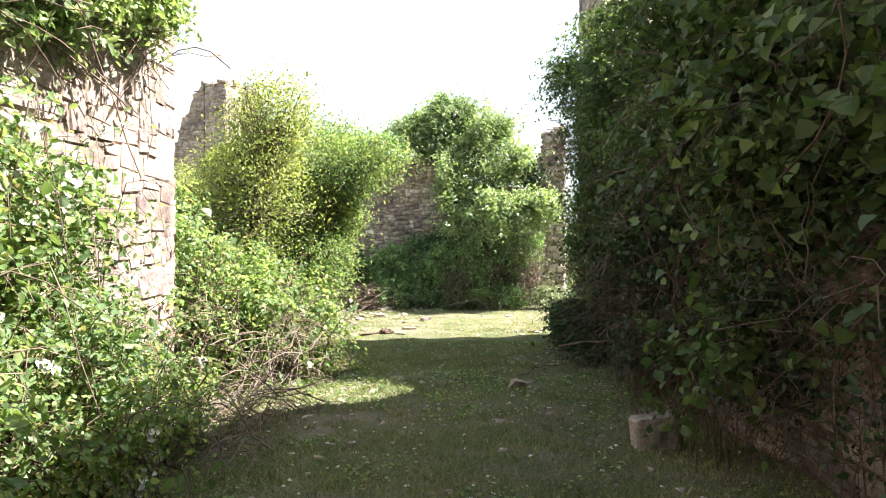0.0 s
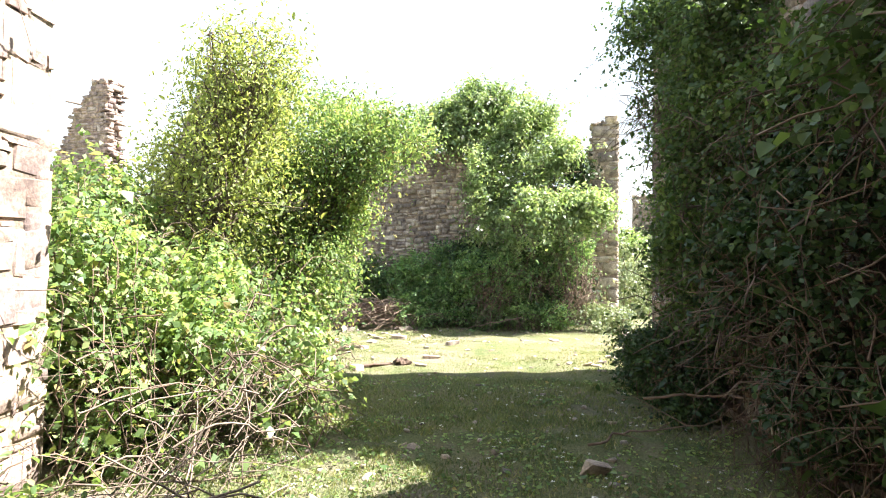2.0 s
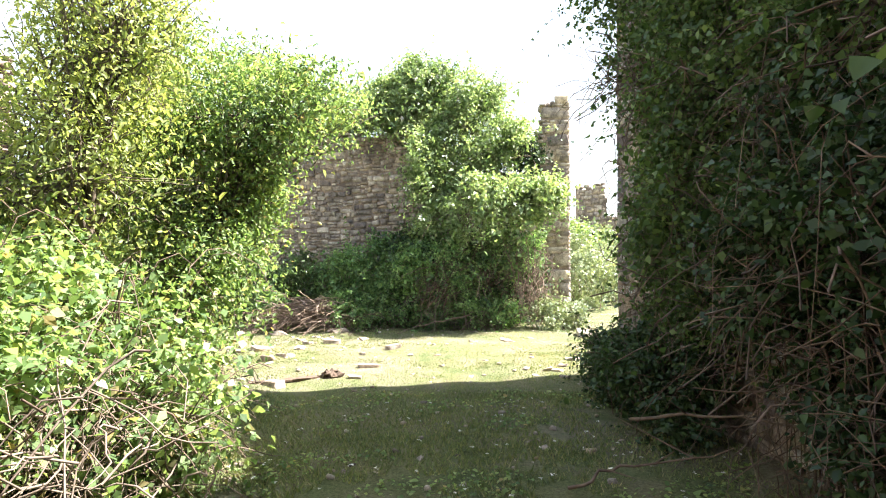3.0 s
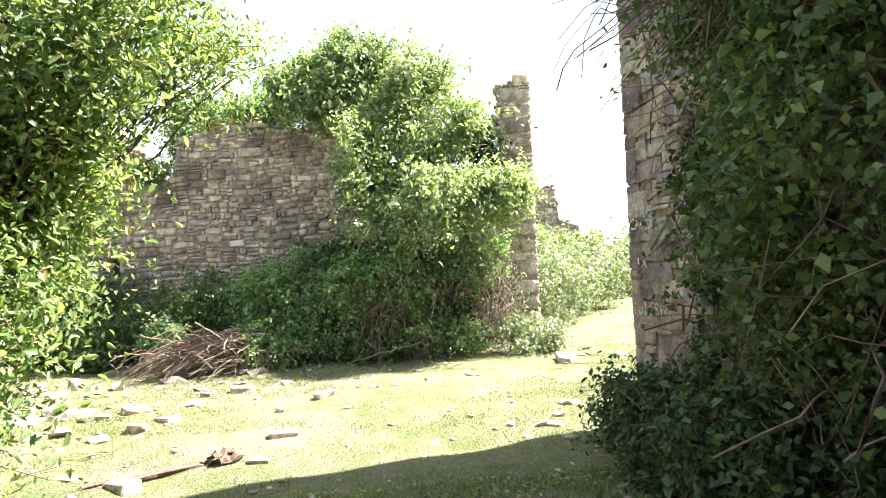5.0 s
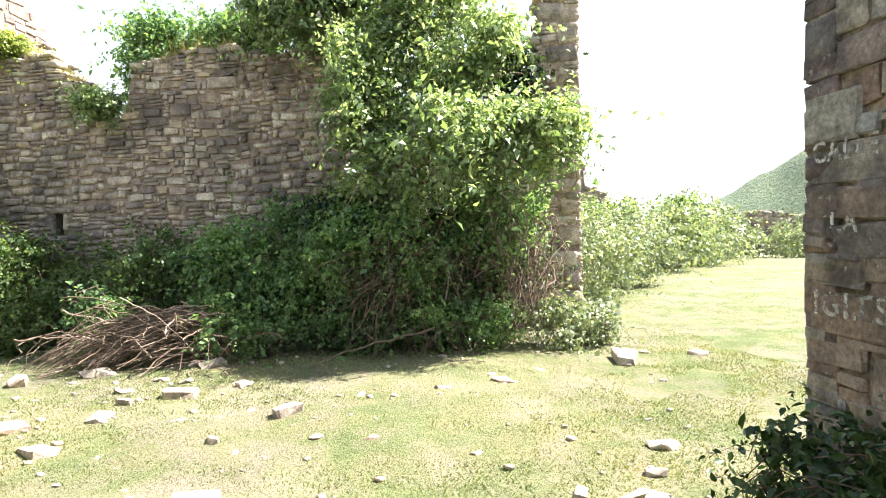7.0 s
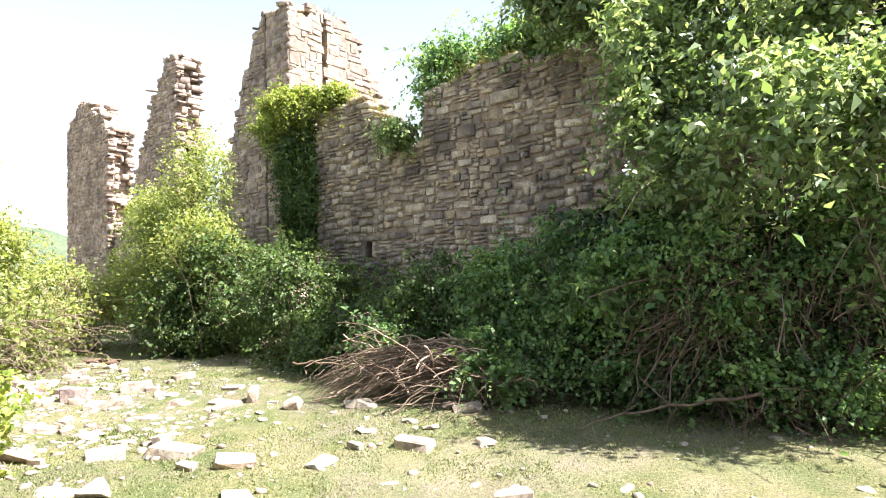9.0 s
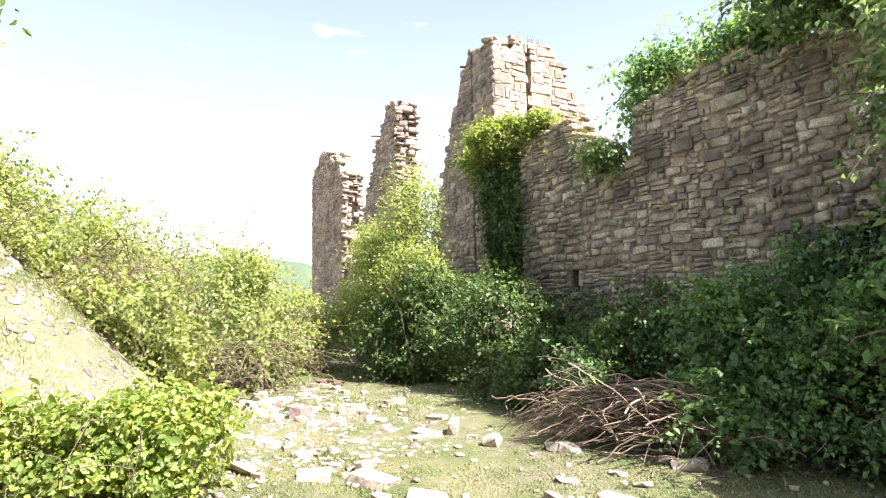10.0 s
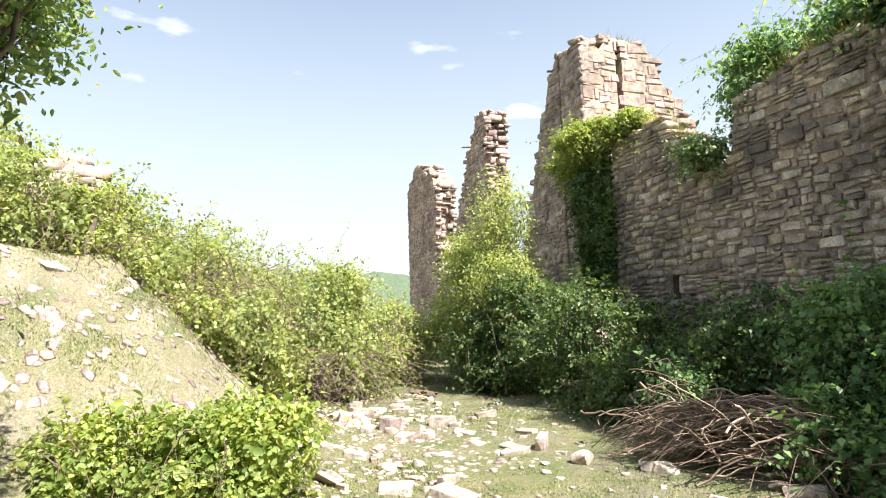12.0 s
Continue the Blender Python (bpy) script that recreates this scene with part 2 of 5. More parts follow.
def wobble(p, seed, scale):
    """Smooth noise in -1..1 from a few sines, for arrays of points."""
    r = np.random.RandomState(seed)
    out = np.zeros(len(p))
    for k in range(6):
        w = r.normal(size=3) * scale * (1 + 0.6 * k)
        out += np.sin(p @ w + r.uniform(0, 6.3)) / (1 + 0.5 * k)
    return out / 2.6


def leaves(points, facing, size, rng, loose=0.8, droop=0.3, spread=0.27, width=0.62, lobed=False, lite=False):
    """Folded leaves at the points, turned about the facing directions: verts and quads."""
    n = len(points)
    nrm = facing + rng.normal(size=(n, 3)) * loose
    nrm[:, 2] += 0.45
    nrm /= np.linalg.norm(nrm, axis=1)[:, None] + 1e-9
    way = rng.normal(size=(n, 3))
    way[:, 2] -= droop * 2
    way -= nrm * np.sum(way * nrm, axis=1)[:, None]
    way /= np.linalg.norm(way, axis=1)[:, None] + 1e-9
    side = np.cross(nrm, way)
    s = (size * np.exp(rng.normal(size=n) * spread))[:, None]
    w = s * width * 0.5
    fold, curl = s * 0.13, s * rng.uniform(-0.05, 0.22, (n, 1))
    a = points - way * s * 0.1
    tip = points + way * s * 0.95 - nrm * curl
    if lite:
        lift = nrm * fold * 1.3 + way * s * 0.36
        v = np.stack([a, points + side * w * 1.15 + lift, tip, points - side * w * 1.15 + lift], axis=1).reshape(-1, 3)
        return v, (np.arange(n)[:, None] * 4 + np.array([0, 3, 2, 1]))
    if lobed:
        l1, l2 = points + way * s * 0.06 + side * w * 1.15 + nrm * fold, points + way * s * 0.55 + side * w * 0.7 + nrm * fold
        r1, r2 = points + way * s * 0.06 - side * w * 1.15 + nrm * fold, points + way * s * 0.55 - side * w * 0.7 + nrm * fold
    else:
        l1, l2 = points + way * s * 0.22 + side * w * 0.95 + nrm * fold, points + way * s * 0.62 + side * w * 0.8 + nrm * fold * 0.8
        r1, r2 = points + way * s * 0.22 - side * w * 0.95 + nrm * fold, points + way * s * 0.62 - side * w * 0.8 + nrm * fold * 0.8
    v = np.stack([a, l1, l2, tip, r2, r1], axis=1).reshape(-1, 3)
    b = np.arange(n)[:, None] * 6
    f = np.stack([b + np.array([0, 3, 2, 1]), b + np.array([0, 5, 4, 3])], axis=1).reshape(-1, 4)
    return v, f


def way_free(p):
    """True for points outside the trodden way through the lane and the gate."""
    return ~((p[:, 0] > -0.95) & (p[:, 0] < 1.3) & (p[:, 1] < 9.6) & ((p[:, 2] < 2.7) | (p[:, 0] > 0.2)))


def in_lobes(n, lobes, rng, rough=0.22, depth=0.45, seed=1, floor=None, scale=2.0):
    """Points in the outer layer of a heap of uneven lobes (x, y, z, rx, ry, rz), with outward directions."""
    lb = np.array(lobes, float)
    area = (lb[:, 3] * lb[:, 4] + lb[:, 3] * lb[:, 5] + lb[:, 4] * lb[:, 5])
    k = rng.choice(len(lb), size=int(n * 1.9), p=area / area.sum())
    d = rng.normal(size=(len(k), 3))
    d /= np.linalg.norm(d, axis=1)[:, None]
    c, r = lb[k, :3], lb[k, 3:]
    surf = c + d * r
    bulge = 1 + rough * wobble(surf, seed, scale) + 0.6 * rough * wobble(surf, seed + 9, scale * 2.7)
    inner = 1 - depth * rng.rand(len(k)) ** 1.6
    p = c + d * r * (bulge * inner)[:, None]
    keep = np.ones(len(k), bool)
    for j in range(len(lb)):
        q = (p - lb[j, :3]) / lb[j, 3:]
        keep &= (k == j) | (np.sum(q * q, axis=1) > 0.42)
    g = ground_z(p[:, 0], p[:, 1]) if floor is None else floor
    keep &= (p[:, 2] > g + 0.02) & way_free(p)
    p, d = p[keep][:n], (d / r)[keep][:n]
    return p, d / np.linalg.norm(d, axis=1)[:, None]


def tubes(paths, radii, sides=5):
    """Tapered tubes along polylines (each an n x 3 array), joined: verts and quads."""
    vs, fs, base = [], [], 0
    ang = np.linspace(0, 2 * np.pi, sides, endpoint=False)
    for path, (r0, r1) in zip(paths, radii):
        p = np.asarray(path, float)
        n = len(p)
        t = np.gradient(p, axis=0)
        t /= np.linalg.norm(t, axis=1)[:, None] + 1e-9
        up = np.where(np.abs(t[:, 2:3]) > 0.9, np.array([[1.0, 0, 0]]), np.array([[0, 0, 1.0]]))
        a = np.cross(t, up)
        a /= np.linalg.norm(a, axis=1)[:, None] + 1e-9
        b = np.cross(t, a)
        rad = np.linspace(r0, r1, n)[:, None, None]
        ring = p[:, None, :] + rad * (np.cos(ang)[None, :, None] * a[:, None, :] + np.sin(ang)[None, :, None] * b[:, None, :])
        vs.append(ring.reshape(-1, 3))
        i = np.arange(n - 1)[:, None] * sides
        j = np.arange(sides)[None, :]
        j2 = (j + 1) % sides
        fs.append(np.stack([base + i + j, base + i + j2, base + i + sides + j2, base + i + sides + j], axis=-1).reshape(-1, 4))
        base += n * sides
    return np.concatenate(vs), np.concatenate(fs)


def arc_canes(n, lobes, rng, r=0.006, seed=3, over=1.0, length=1.0):
    """Arching canes that rise from the ground within the lobes and bend over outwards."""
    lb = np.array(lobes, float)
    paths, radii = [], []
    for _ in range(n):
        c = lb[rng.randint(len(lb))]
        a, k = rng.uniform(0, 6.28), rng.uniform(0.1, 0.8)
        x, y = c[0] + c[3] * k * math.cos(a), c[1] + c[4] * k * math.sin(a)
        g = float(ground_z(np.array([x]), np.array([y]))[0])
        top = c[2] + c[5] * rng.uniform(0.2, 1.0) * over
        a2 = a + rng.normal() * 0.7
        reach = rng.uniform(0.3, 1.0) * max(c[3], c[4]) * length
        t = np.linspace(0, 1, 9)
        h = g - 0.03 + (top - g) * np.sin(t * rng.uniform(1.8, 2.7))
        px = x + reach * math.cos(a2) * t ** 1.3 + rng.normal(size=9) * 0.02
        py = y + reach * math.sin(a2) * t ** 1.3 + rng.normal(size=9) * 0.02
        q = np.stack([px, py, h], axis=1)
        if not way_free(q).all():
            continue
        paths.append(q)
        radii.append((r * rng.uniform(0.7, 1.6), r * 0.4))
    return tubes(paths, radii, 3)


# ---- ground ----
def bell(x, y, cx, cy, sx, sy):
    return np.exp(-(((x - cx) / sx) ** 2 + ((y - cy) / sy) ** 2))


def ground_z(x, y):
    """Height of the ground: a level court, a rubble mound beside it, and the open country."""
    x, y = np.asarray(x, float), np.asarray(y, float)
    side = 1 / (1 + np.exp(np.clip((x + 5.1 + 0.10 * (y - 9)) / 0.62, -60, 60)))
    fade = 1 / (1 + np.exp(np.clip((y - 11.25 - 0.15 * (-x - 5)) / 0.45, -60, 60))) / (1 + np.exp(np.clip((5.6 - y) / 0.6, -60, 60)))
    z = side * fade * (2.3 + 0.09 * np.sin(x * 3.1 + y * 1.7) + 0.06 * np.sin(x * 1.3 - y * 4.3) + 0.035 * np.sin(x * 7.3 + y * 5.1))
    z = z + 0.25 * bell(x, y, -3.6, 7.0, 1.3, 3.0)
    z = z + 0.020 * np.sin(x * 1.9 + 0.5) * np.sin(y * 1.6) + 0.012 * np.sin(x * 5.1 + y * 3.7)
    far = np.clip((np.hypot(x, y - 8) - 30) / 200, 0, 1)
    return z - 5 * far


def axis(lo, hi, step, reach, grow=1.16):
    mid = list(np.arange(lo, hi + step / 2, step))
    out, s, a, b = mid, step, mid[0], mid[-1]
    left, right = [], []
    while b - hi < reach:
        s *= grow
        a, b = a - s, b + s
        left.append(a)
        right.append(b)
    return np.array(left[::-1] + out + right)


gx, gy = axis(-12, 6, 0.11, 2500), axis(-1, 19, 0.11, 2500)
GX, GY = np.meshgrid(gx, gy)
gv = np.stack([GX.ravel(), GY.ravel(), ground_z(GX.ravel(), GY.ravel())], axis=1)
gv[:, 2] += 0.012 * wobble(gv, 5, 2.5) * (np.abs(gv[:, 0]) < 20)
W_ = len(gx)
gi = (np.arange(len(gy) - 1)[:, None] * W_ + np.arange(W_ - 1)[None, :]).ravel()
gm = mesh_np("ground", gv, np.stack([gi, gi + 1, gi + 1 + W_, gi + W_], axis=1), ground_mat, True)
att = gm.attributes.new("rubble", "FLOAT", "POINT")
slope = 0.92 * np.clip(gv[:, 2] * 1.6 - 0.15, 0, 1) * np.clip(0.62 + 0.8 * wobble(gv, 77, 2.2), 0.1, 1) * (gv[:, 0] < -3.2) * (np.hypot(gv[:, 0], gv[:, 1]) < 40)
trodden = np.clip(-0.08 + 0.35 * wobble(gv, 31, 1.3) + 0.35 * wobble(gv, 37, 4.0), 0, 0.5) * np.clip((gv[:, 1] - 9.3) * 1.5, 0, 1) * (np.abs(gv[:, 0] + 1.5) < 6.5) * (gv[:, 1] < 15)
slope = np.maximum(slope, trodden)
att.data.foreach_set("value", slope.astype(np.float32))
ground = tagged(new("ground", gm), "short sunlit grass with bare trodden earth and rubble", "ground", kind="structure")


def hill(name, cx, cy, half, high, seed, label):
    """A long rounded ridge far off."""
    n = 60
    u, v = np.meshgrid(np.linspace(-1, 1, n), np.linspace(-1, 1, 24))
    away = Vector((cx, cy - 8, 0)).normalized()
    across = Vector((-away.y, away.x, 0))
    x = cx + across.x * u * half + away.x * v * half * 0.4
    y = cy + across.y * u * half + away.y * v * half * 0.4
    p = np.stack([x.ravel(), y.ravel(), np.zeros(x.size)], axis=1)
    shape = np.clip(np.cos(u * math.pi / 2), 0, 1) ** 1.2 * np.clip(np.cos(v * math.pi / 2), 0, 1)
    p[:, 2] = -6 + high * shape.ravel() * (1 + 0.12 * wobble(p, seed, 6.0 / half)) + 1.2 * wobble(p, seed + 2, 90.0 / half)
    i = (np.arange(23)[:, None] * n + np.arange(n - 1)[None, :]).ravel()
    return tagged(new(name, mesh_np(name, p, np.stack([i, i + 1, i + 1 + n, i + n], axis=1), hill_mat, True)), label, "hill", kind="structure")


hill("backdrop_hill", 450, 380, 260, 92, 3, "distant green wooded hill under hazy sky")
hill("backdrop_hill", -620, 290, 260, 60, 5, "distant low hill with pale green fields")
hill("backdrop_hill", -260, 80, 120, 29, 8, "dark green wooded hill beyond the mound")


# ---- masonry ----
def block_mesh(seed, material, chip=0.15, round_by=0.11):
    """One rough hewn stone, about 1 x 1 x 1, with worn corners; local y is its depth, the face at -0.5."""
    r = random.Random(seed)
    bm = bmesh.new()
    bmesh.ops.create_cube(bm, size=1.0)
    for v in bm.verts:
        v.co.x += r.uniform(-chip, chip * 0.3) * (1 if v.co.x > 0 else -1) * 0.8
        v.co.z += r.uniform(-chip * 1.5, chip * 0.4) * (1 if v.co.z > 0 else -1)
    bmesh.ops.bevel(bm, geom=[e for e in bm.edges if all(v.co.y < 0 for v in e.verts)] + [e for e in bm.edges if sum(v.co.y < 0 for v in e.verts) == 1],
                    offset=round_by, segments=1, affect="EDGES", clamp_overlap=True)
    for v in bm.verts:
        if v.co.y < -0.3:
            v.co.y += r.uniform(-0.06, 0.03)
            v.co.x += r.uniform(-0.03, 0.03)
            v.co.z += r.uniform(-0.04, 0.04)
    bmesh.ops.triangulate(bm, faces=bm.faces[:])
    me = bpy.data.meshes.new("stone")
    bm.to_mesh(me)
    bm.free()
    me.materials.append(material)
    return me


def block_set(material, first, chip=0.15, round_by=0.11):
    return [block_mesh(first + i, material, chip, round_by) for i in range(14)]


GATE = [(0.34, 0.235, 0.185), (0.38, 0.36, 0.33), (0.21, 0.165, 0.165), (0.42, 0.35, 0.275), (0.30, 0.30, 0.31), (0.29, 0.20, 0.165), (0.46, 0.42, 0.36), (0.24, 0.21, 0.22)]
gate_one = stone_material("brown gateway sandstone", GATE, False, 0.7, 0.45)
gate_many = stone_material("brown gateway sandstone stuff", GATE, True, 0.7, 0.45)
BLOCKS = {"gate": (block_set(gate_one, 120, 0.08, 0.06), gate_many), "stone": (block_set(stone_one, 10, 0.17, 0.10), stone_many), "warm": (block_set(warm_one, 40, 0.13, 0.055), warm_many), "pale": (block_set(pale_one, 80, 0.07, 0.07), pale_many)}


def arrays_of(me):
    v = np.empty(len(me.vertices) * 3)
    me.vertices.foreach_get("co", v)
    f = np.empty(len(me.polygons) * 3, int)
    me.polygons.foreach_get("vertices", f)
    return v.reshape(-1, 3), f.reshape(-1, 3)


BLOCK_ARRAYS = {k: [arrays_of(m) for m in v[0]] for k, v in BLOCKS.items()}


def lay(length, top, rng, band=(0.13, 0.25), wide=(0.16, 0.55), z0=-0.1, fixed=()):
    """Rough courses: stones as (u, z, width, height); bands of uneven height, cells of one or two stones, round fixed blocks."""
    cells, z = [], z0
    ceiling_z = max(top(u) for u in np.linspace(0, length, 60))

    def put(c0, c1, za, zb):
        for f0, f1, g0, g1 in fixed:
            if min(zb, g1) - max(za, g0) > 0.3 * (zb - za) and min(c1, f1) > max(c0, f0):
                if g0 - za > 0.03:
                    cells.append(((max(c0, f0) + min(c1, f1)) / 2, (za + g0) / 2, min(c1, f1) - max(c0, f0), g0 - za))
                if zb - g1 > 0.03:
                    cells.append(((max(c0, f0) + min(c1, f1)) / 2, (zb + g1) / 2, min(c1, f1) - max(c0, f0), zb - g1))
                if f0 - c0 > c1 - f1:
                    c1 = min(c1, f0)
                else:
                    c0 = max(c0, f1)
        zz = (za + zb) / 2
        if c1 - c0 > 0.045 and zz < top((c0 + c1) / 2):
            cells.append(((c0 + c1) / 2, zz, c1 - c0, zb - za))

    while z < ceiling_z:
        h = rng.uniform(*band)
        u = -rng.uniform(0, wide[1])
        while u < length:
            w = wide[0] + (wide[1] - wide[0]) * rng.random() ** 1.4
            if u + w > length - 0.1:
                w = length - u
            a, b = max(u, 0), min(u + w, length)
            kind = rng.random()
            if b - a < 0.03:
                pass
            elif kind < 0.3 and h > band[0] * 1.15:
                m = rng.uniform(0.35, 0.65)
                put(a, b, z, z + h * m)
                put(a, b, z + h * m, z + h)
            elif kind < 0.4:
                put(a, b - 0.06, z, z + h)
                put(b - 0.06, b, z + h * 0.1, z + h * 0.9)
            else:
                lift = h * rng.uniform(-0.16, 0.14)
                put(a, b, z + lift, z + lift + h * rng.uniform(0.86, 1.12))
            u += w
        z += h
    return cells


def wall(name, foot, toward, length, thick, top, label, tones="stone", seed=1, near=None, hole=None, quoins="", blocks=(), faces=("front",), core_in=0.022, proud=0.6, tight=0.97, band=(0.13, 0.25), wide=(0.12, 0.46), low=-0.1, bigs=0, ragged=(), crack=None):
    """A rubble wall: a core with stones proud of it. foot: where its front face begins; toward: the way it runs (the face looks
    to the right of that way). near: (u0, u1, z0, z1) whose stones are pieces of their own; bigs: larger stones among
    the courses; ragged: ends that are broken off; crack: (u, z) where a gap opens upwards."""
    rng = random.Random(seed)
    way = Vector((*toward, 0)).normalized()
    back = Vector((-way.y, way.x, 0))
    turn = Matrix((( way.x, back.x, 0), (way.y, back.y, 0), (0, 0, 1))).to_4x4()
    # core, in pieces round the opening
    bm = bmesh.new()

    lo_end, hi_end = core_in + 0.22 * ("start" in ragged), length - core_in - 0.22 * ("end" in ragged)

    def core(u0, u1, z0, z1, deep=core_in):
        us = list(np.linspace(u0, u1, max(2, int((u1 - u0) / 0.12) + 1)))
        rings = []
        for u in us:
            e = min(max(u, lo_end), hi_end)
            t = z1 if z1 is not None else max(top(min(max(u, 0.05), length - 0.05)) - 0.06 + rng.uniform(-0.05, 0.03), low + 0.1)
            t2 = t if z1 is not None else t + rng.uniform(-0.08, 0.02)
            rings.append([bm.verts.new((e, deep, z0)), bm.verts.new((e, deep, t)), bm.verts.new((e, thick - core_in, t2)), bm.verts.new((e, thick - core_in, z0))])
        for a, b in zip(rings, rings[1:]):
            for k in range(4):
                bm.faces.new((a[k], b[k], b[(k + 1) % 4], a[(k + 1) % 4]))
        bm.faces.new(rings[0])
        bm.faces.new(rings[-1][::-1])

    if hole:
        core(0, hole[0], low - 0.2, None)
        core(hole[1], length, low - 0.2, None)
        core(hole[0], hole[1], low - 0.2, hole[2])
        core(hole[0], hole[1], hole[3], None)
    elif crack:
        core(0, crack[0] - 0.08, low - 0.2, None)
        core(crack[0] + 0.08, length, low - 0.2, None)
        core(crack[0] - 0.08, crack[0] + 0.08, low - 0.2, crack[1])
        core(crack[0] - 0.08, crack[0] + 0.08, crack[1] - 0.02, None, 0.45)
    else:
        core(0, length, low - 0.2, None)
    bmesh.ops.recalc_face_normals(bm, faces=bm.faces[:])
    me = bpy.data.meshes.new(name)
    bm.to_mesh(me)
    bm.free()
    me.materials.append(pale_core if tones == "warm" else core_mat)
    ob = new(name, me)
    ob.matrix_world = Matrix.Translation((*foot, 0)) @ turn
    tagged(ob, label, "wall", kind="structure")
    meshes, many = BLOCKS[tones]
    arrs = BLOCK_ARRAYS[tones]
    vs, fs, base, count = [], [], 0, 0
    depth = 0.2

    fixed = list(blocks)
    if quoins:
        z, k = low, 0
        qt = top(0.1 if quoins == "start" else length - 0.1)
        while z < qt:
            h, w = rng.uniform(0.17, 0.34), (0.3, 0.56)[k % 2] * rng.uniform(0.85, 1.25)
            clash = [b for b in blocks if b[2] < z + h and b[3] > z]
            if clash:
                if clash[0][2] - z > 0.1:
                    h = clash[0][2] - z
                else:
                    z = clash[0][3]
                    continue
            fixed.append((0, w, z, z + h) if quoins == "start" else (length - w, length, z, z + h))
            z += h
            k += 1

    for _ in range(bigs):
        w, h = rng.uniform(0.3, 0.52), rng.uniform(0.15, 0.24)
        u, z = rng.uniform(0.1, length - w - 0.1), rng.uniform(0.3, 4.2)
        if z + h < min(top(u), top(u + w)) - 0.1 and not (hole and u < hole[1] + 0.3 and u + w > hole[0] - 0.3 and z < hole[3] + 0.3 and z + h > hole[2] - 0.3) \
                and all(u > f[1] + 0.1 or u + w < f[0] - 0.1 or z > f[3] + 0.05 or z + h < f[2] - 0.05 for f in fixed):
            fixed.append((u, u + w, z, z + h))

    def place(m, idx, single):
        nonlocal base, count
        if single and count < 300:
            o = new("stone", meshes[idx])
            o.parent = ob
            o.matrix_basis = m
            count += 1
        else:
            v, f = arrs[idx]
            mm = np.array(m)
            vs.append(v @ mm[:3, :3].T + mm[:3, 3])
            fs.append(f + base)
            base += len(v)

    for side in faces:
        run = length if side in ("front", "back") else thick
        tp = {"front": top, "back": top, "start": lambda u: top(0.08), "end": lambda u: top(length - 0.08)}[side]
        big = [((f[0] + f[1]) / 2, (f[2] + f[3]) / 2, f[1] - f[0], f[3] - f[2]) for f in fixed] if side == "front" else []
        for u, z, w, h in big + lay(run, tp, rng, band, wide, low, fixed if side == "front" else ()):
            if hole and side == "front" and u - w / 2 < hole[1] and u + w / 2 > hole[0] and z - h / 2 < hole[3] and z + h / 2 > hole[2]:
                continue
            if crack and side == "front" and z > crack[1]:
                cu = crack[0] + 0.10 * math.sin(z * 5.1) + 0.05 * math.sin(z * 13)
                if u - w / 2 < cu + 0.022 and u + w / 2 > cu - 0.022:
                    lo_u, hi_u = (u - w / 2, min(u + w / 2, cu - 0.022)) if u < cu else (max(u - w / 2, cu + 0.022), u + w / 2)
                    u, w = (lo_u + hi_u) / 2, max(hi_u - lo_u, 0.05)
            if side in ("front", "back"):
                if "end" in ragged and u + w / 2 > length - 0.02:
                    grow = rng.uniform(-0.16, 0.14)
                    u, w = u + grow / 2, max(w + grow, 0.12)
                if "start" in ragged and u - w / 2 < 0.02:
                    grow = rng.uniform(-0.16, 0.14)
                    u, w = u - grow / 2, max(w + grow, 0.12)
            idx = rng.randrange(len(meshes))
            sag = 0.04 * math.sin(u * 1.3 + seed + z * 0.7) + 0.028 * math.sin(u * 4.1 + z * 2.3) + 0.012 * math.sin(u * 9.7 + z * 5)
            pr = rng.uniform(-0.025, 0.012) * proud if side not in ragged else rng.uniform(-0.26, 0.08)
            sc = (w * rng.uniform(tight - 0.02, tight + 0.03), depth, h * rng.uniform(tight - 0.02, tight + 0.03))
            tilt = rng.uniform(-5.5, 5.5) * min(1, 0.2 / w)
            if side == "front":
                m = Matrix.LocRotScale((u, depth / 2 - pr, z + sag), Euler((0, radians(tilt), 0)), sc)
            elif side == "back":
                m = Matrix.LocRotScale((u, thick - depth / 2 + pr, z + sag), Euler((0, radians(tilt), math.pi)), sc)
            elif side == "start":
                m = Matrix.LocRotScale((depth / 2 - pr, u, z), Euler((0, radians(tilt), -math.pi / 2)), sc)
            else:
                m = Matrix.LocRotScale((length - depth / 2 + pr, u, z), Euler((0, radians(tilt), math.pi / 2)), sc)
            single = side == "front" and near is not None and near[0] < u < near[1] and near[2] < z < near[3]
            place(m, idx, single)
    # loose capping stones along the broken top
    u = 0.1
    while u < length - 0.1:
        w = rng.uniform(0.18, 0.42)
        idx = rng.randrange(len(meshes))
        for b in (0.18, thick - 0.2):
            if rng.random() < 0.85:
                m = Matrix.LocRotScale((u, b + rng.uniform(-0.06, 0.06), top(u) - 0.02 + rng.uniform(-0.05, 0.05)), Euler((rng.uniform(-0.2, 0.2), rng.uniform(-0.25, 0.25), rng.uniform(-0.5, 0.5))), (w, rng.uniform(0.2, 0.34), rng.uniform(0.07, 0.17)))
                place(m, idx, False)
        u += w * 0.85
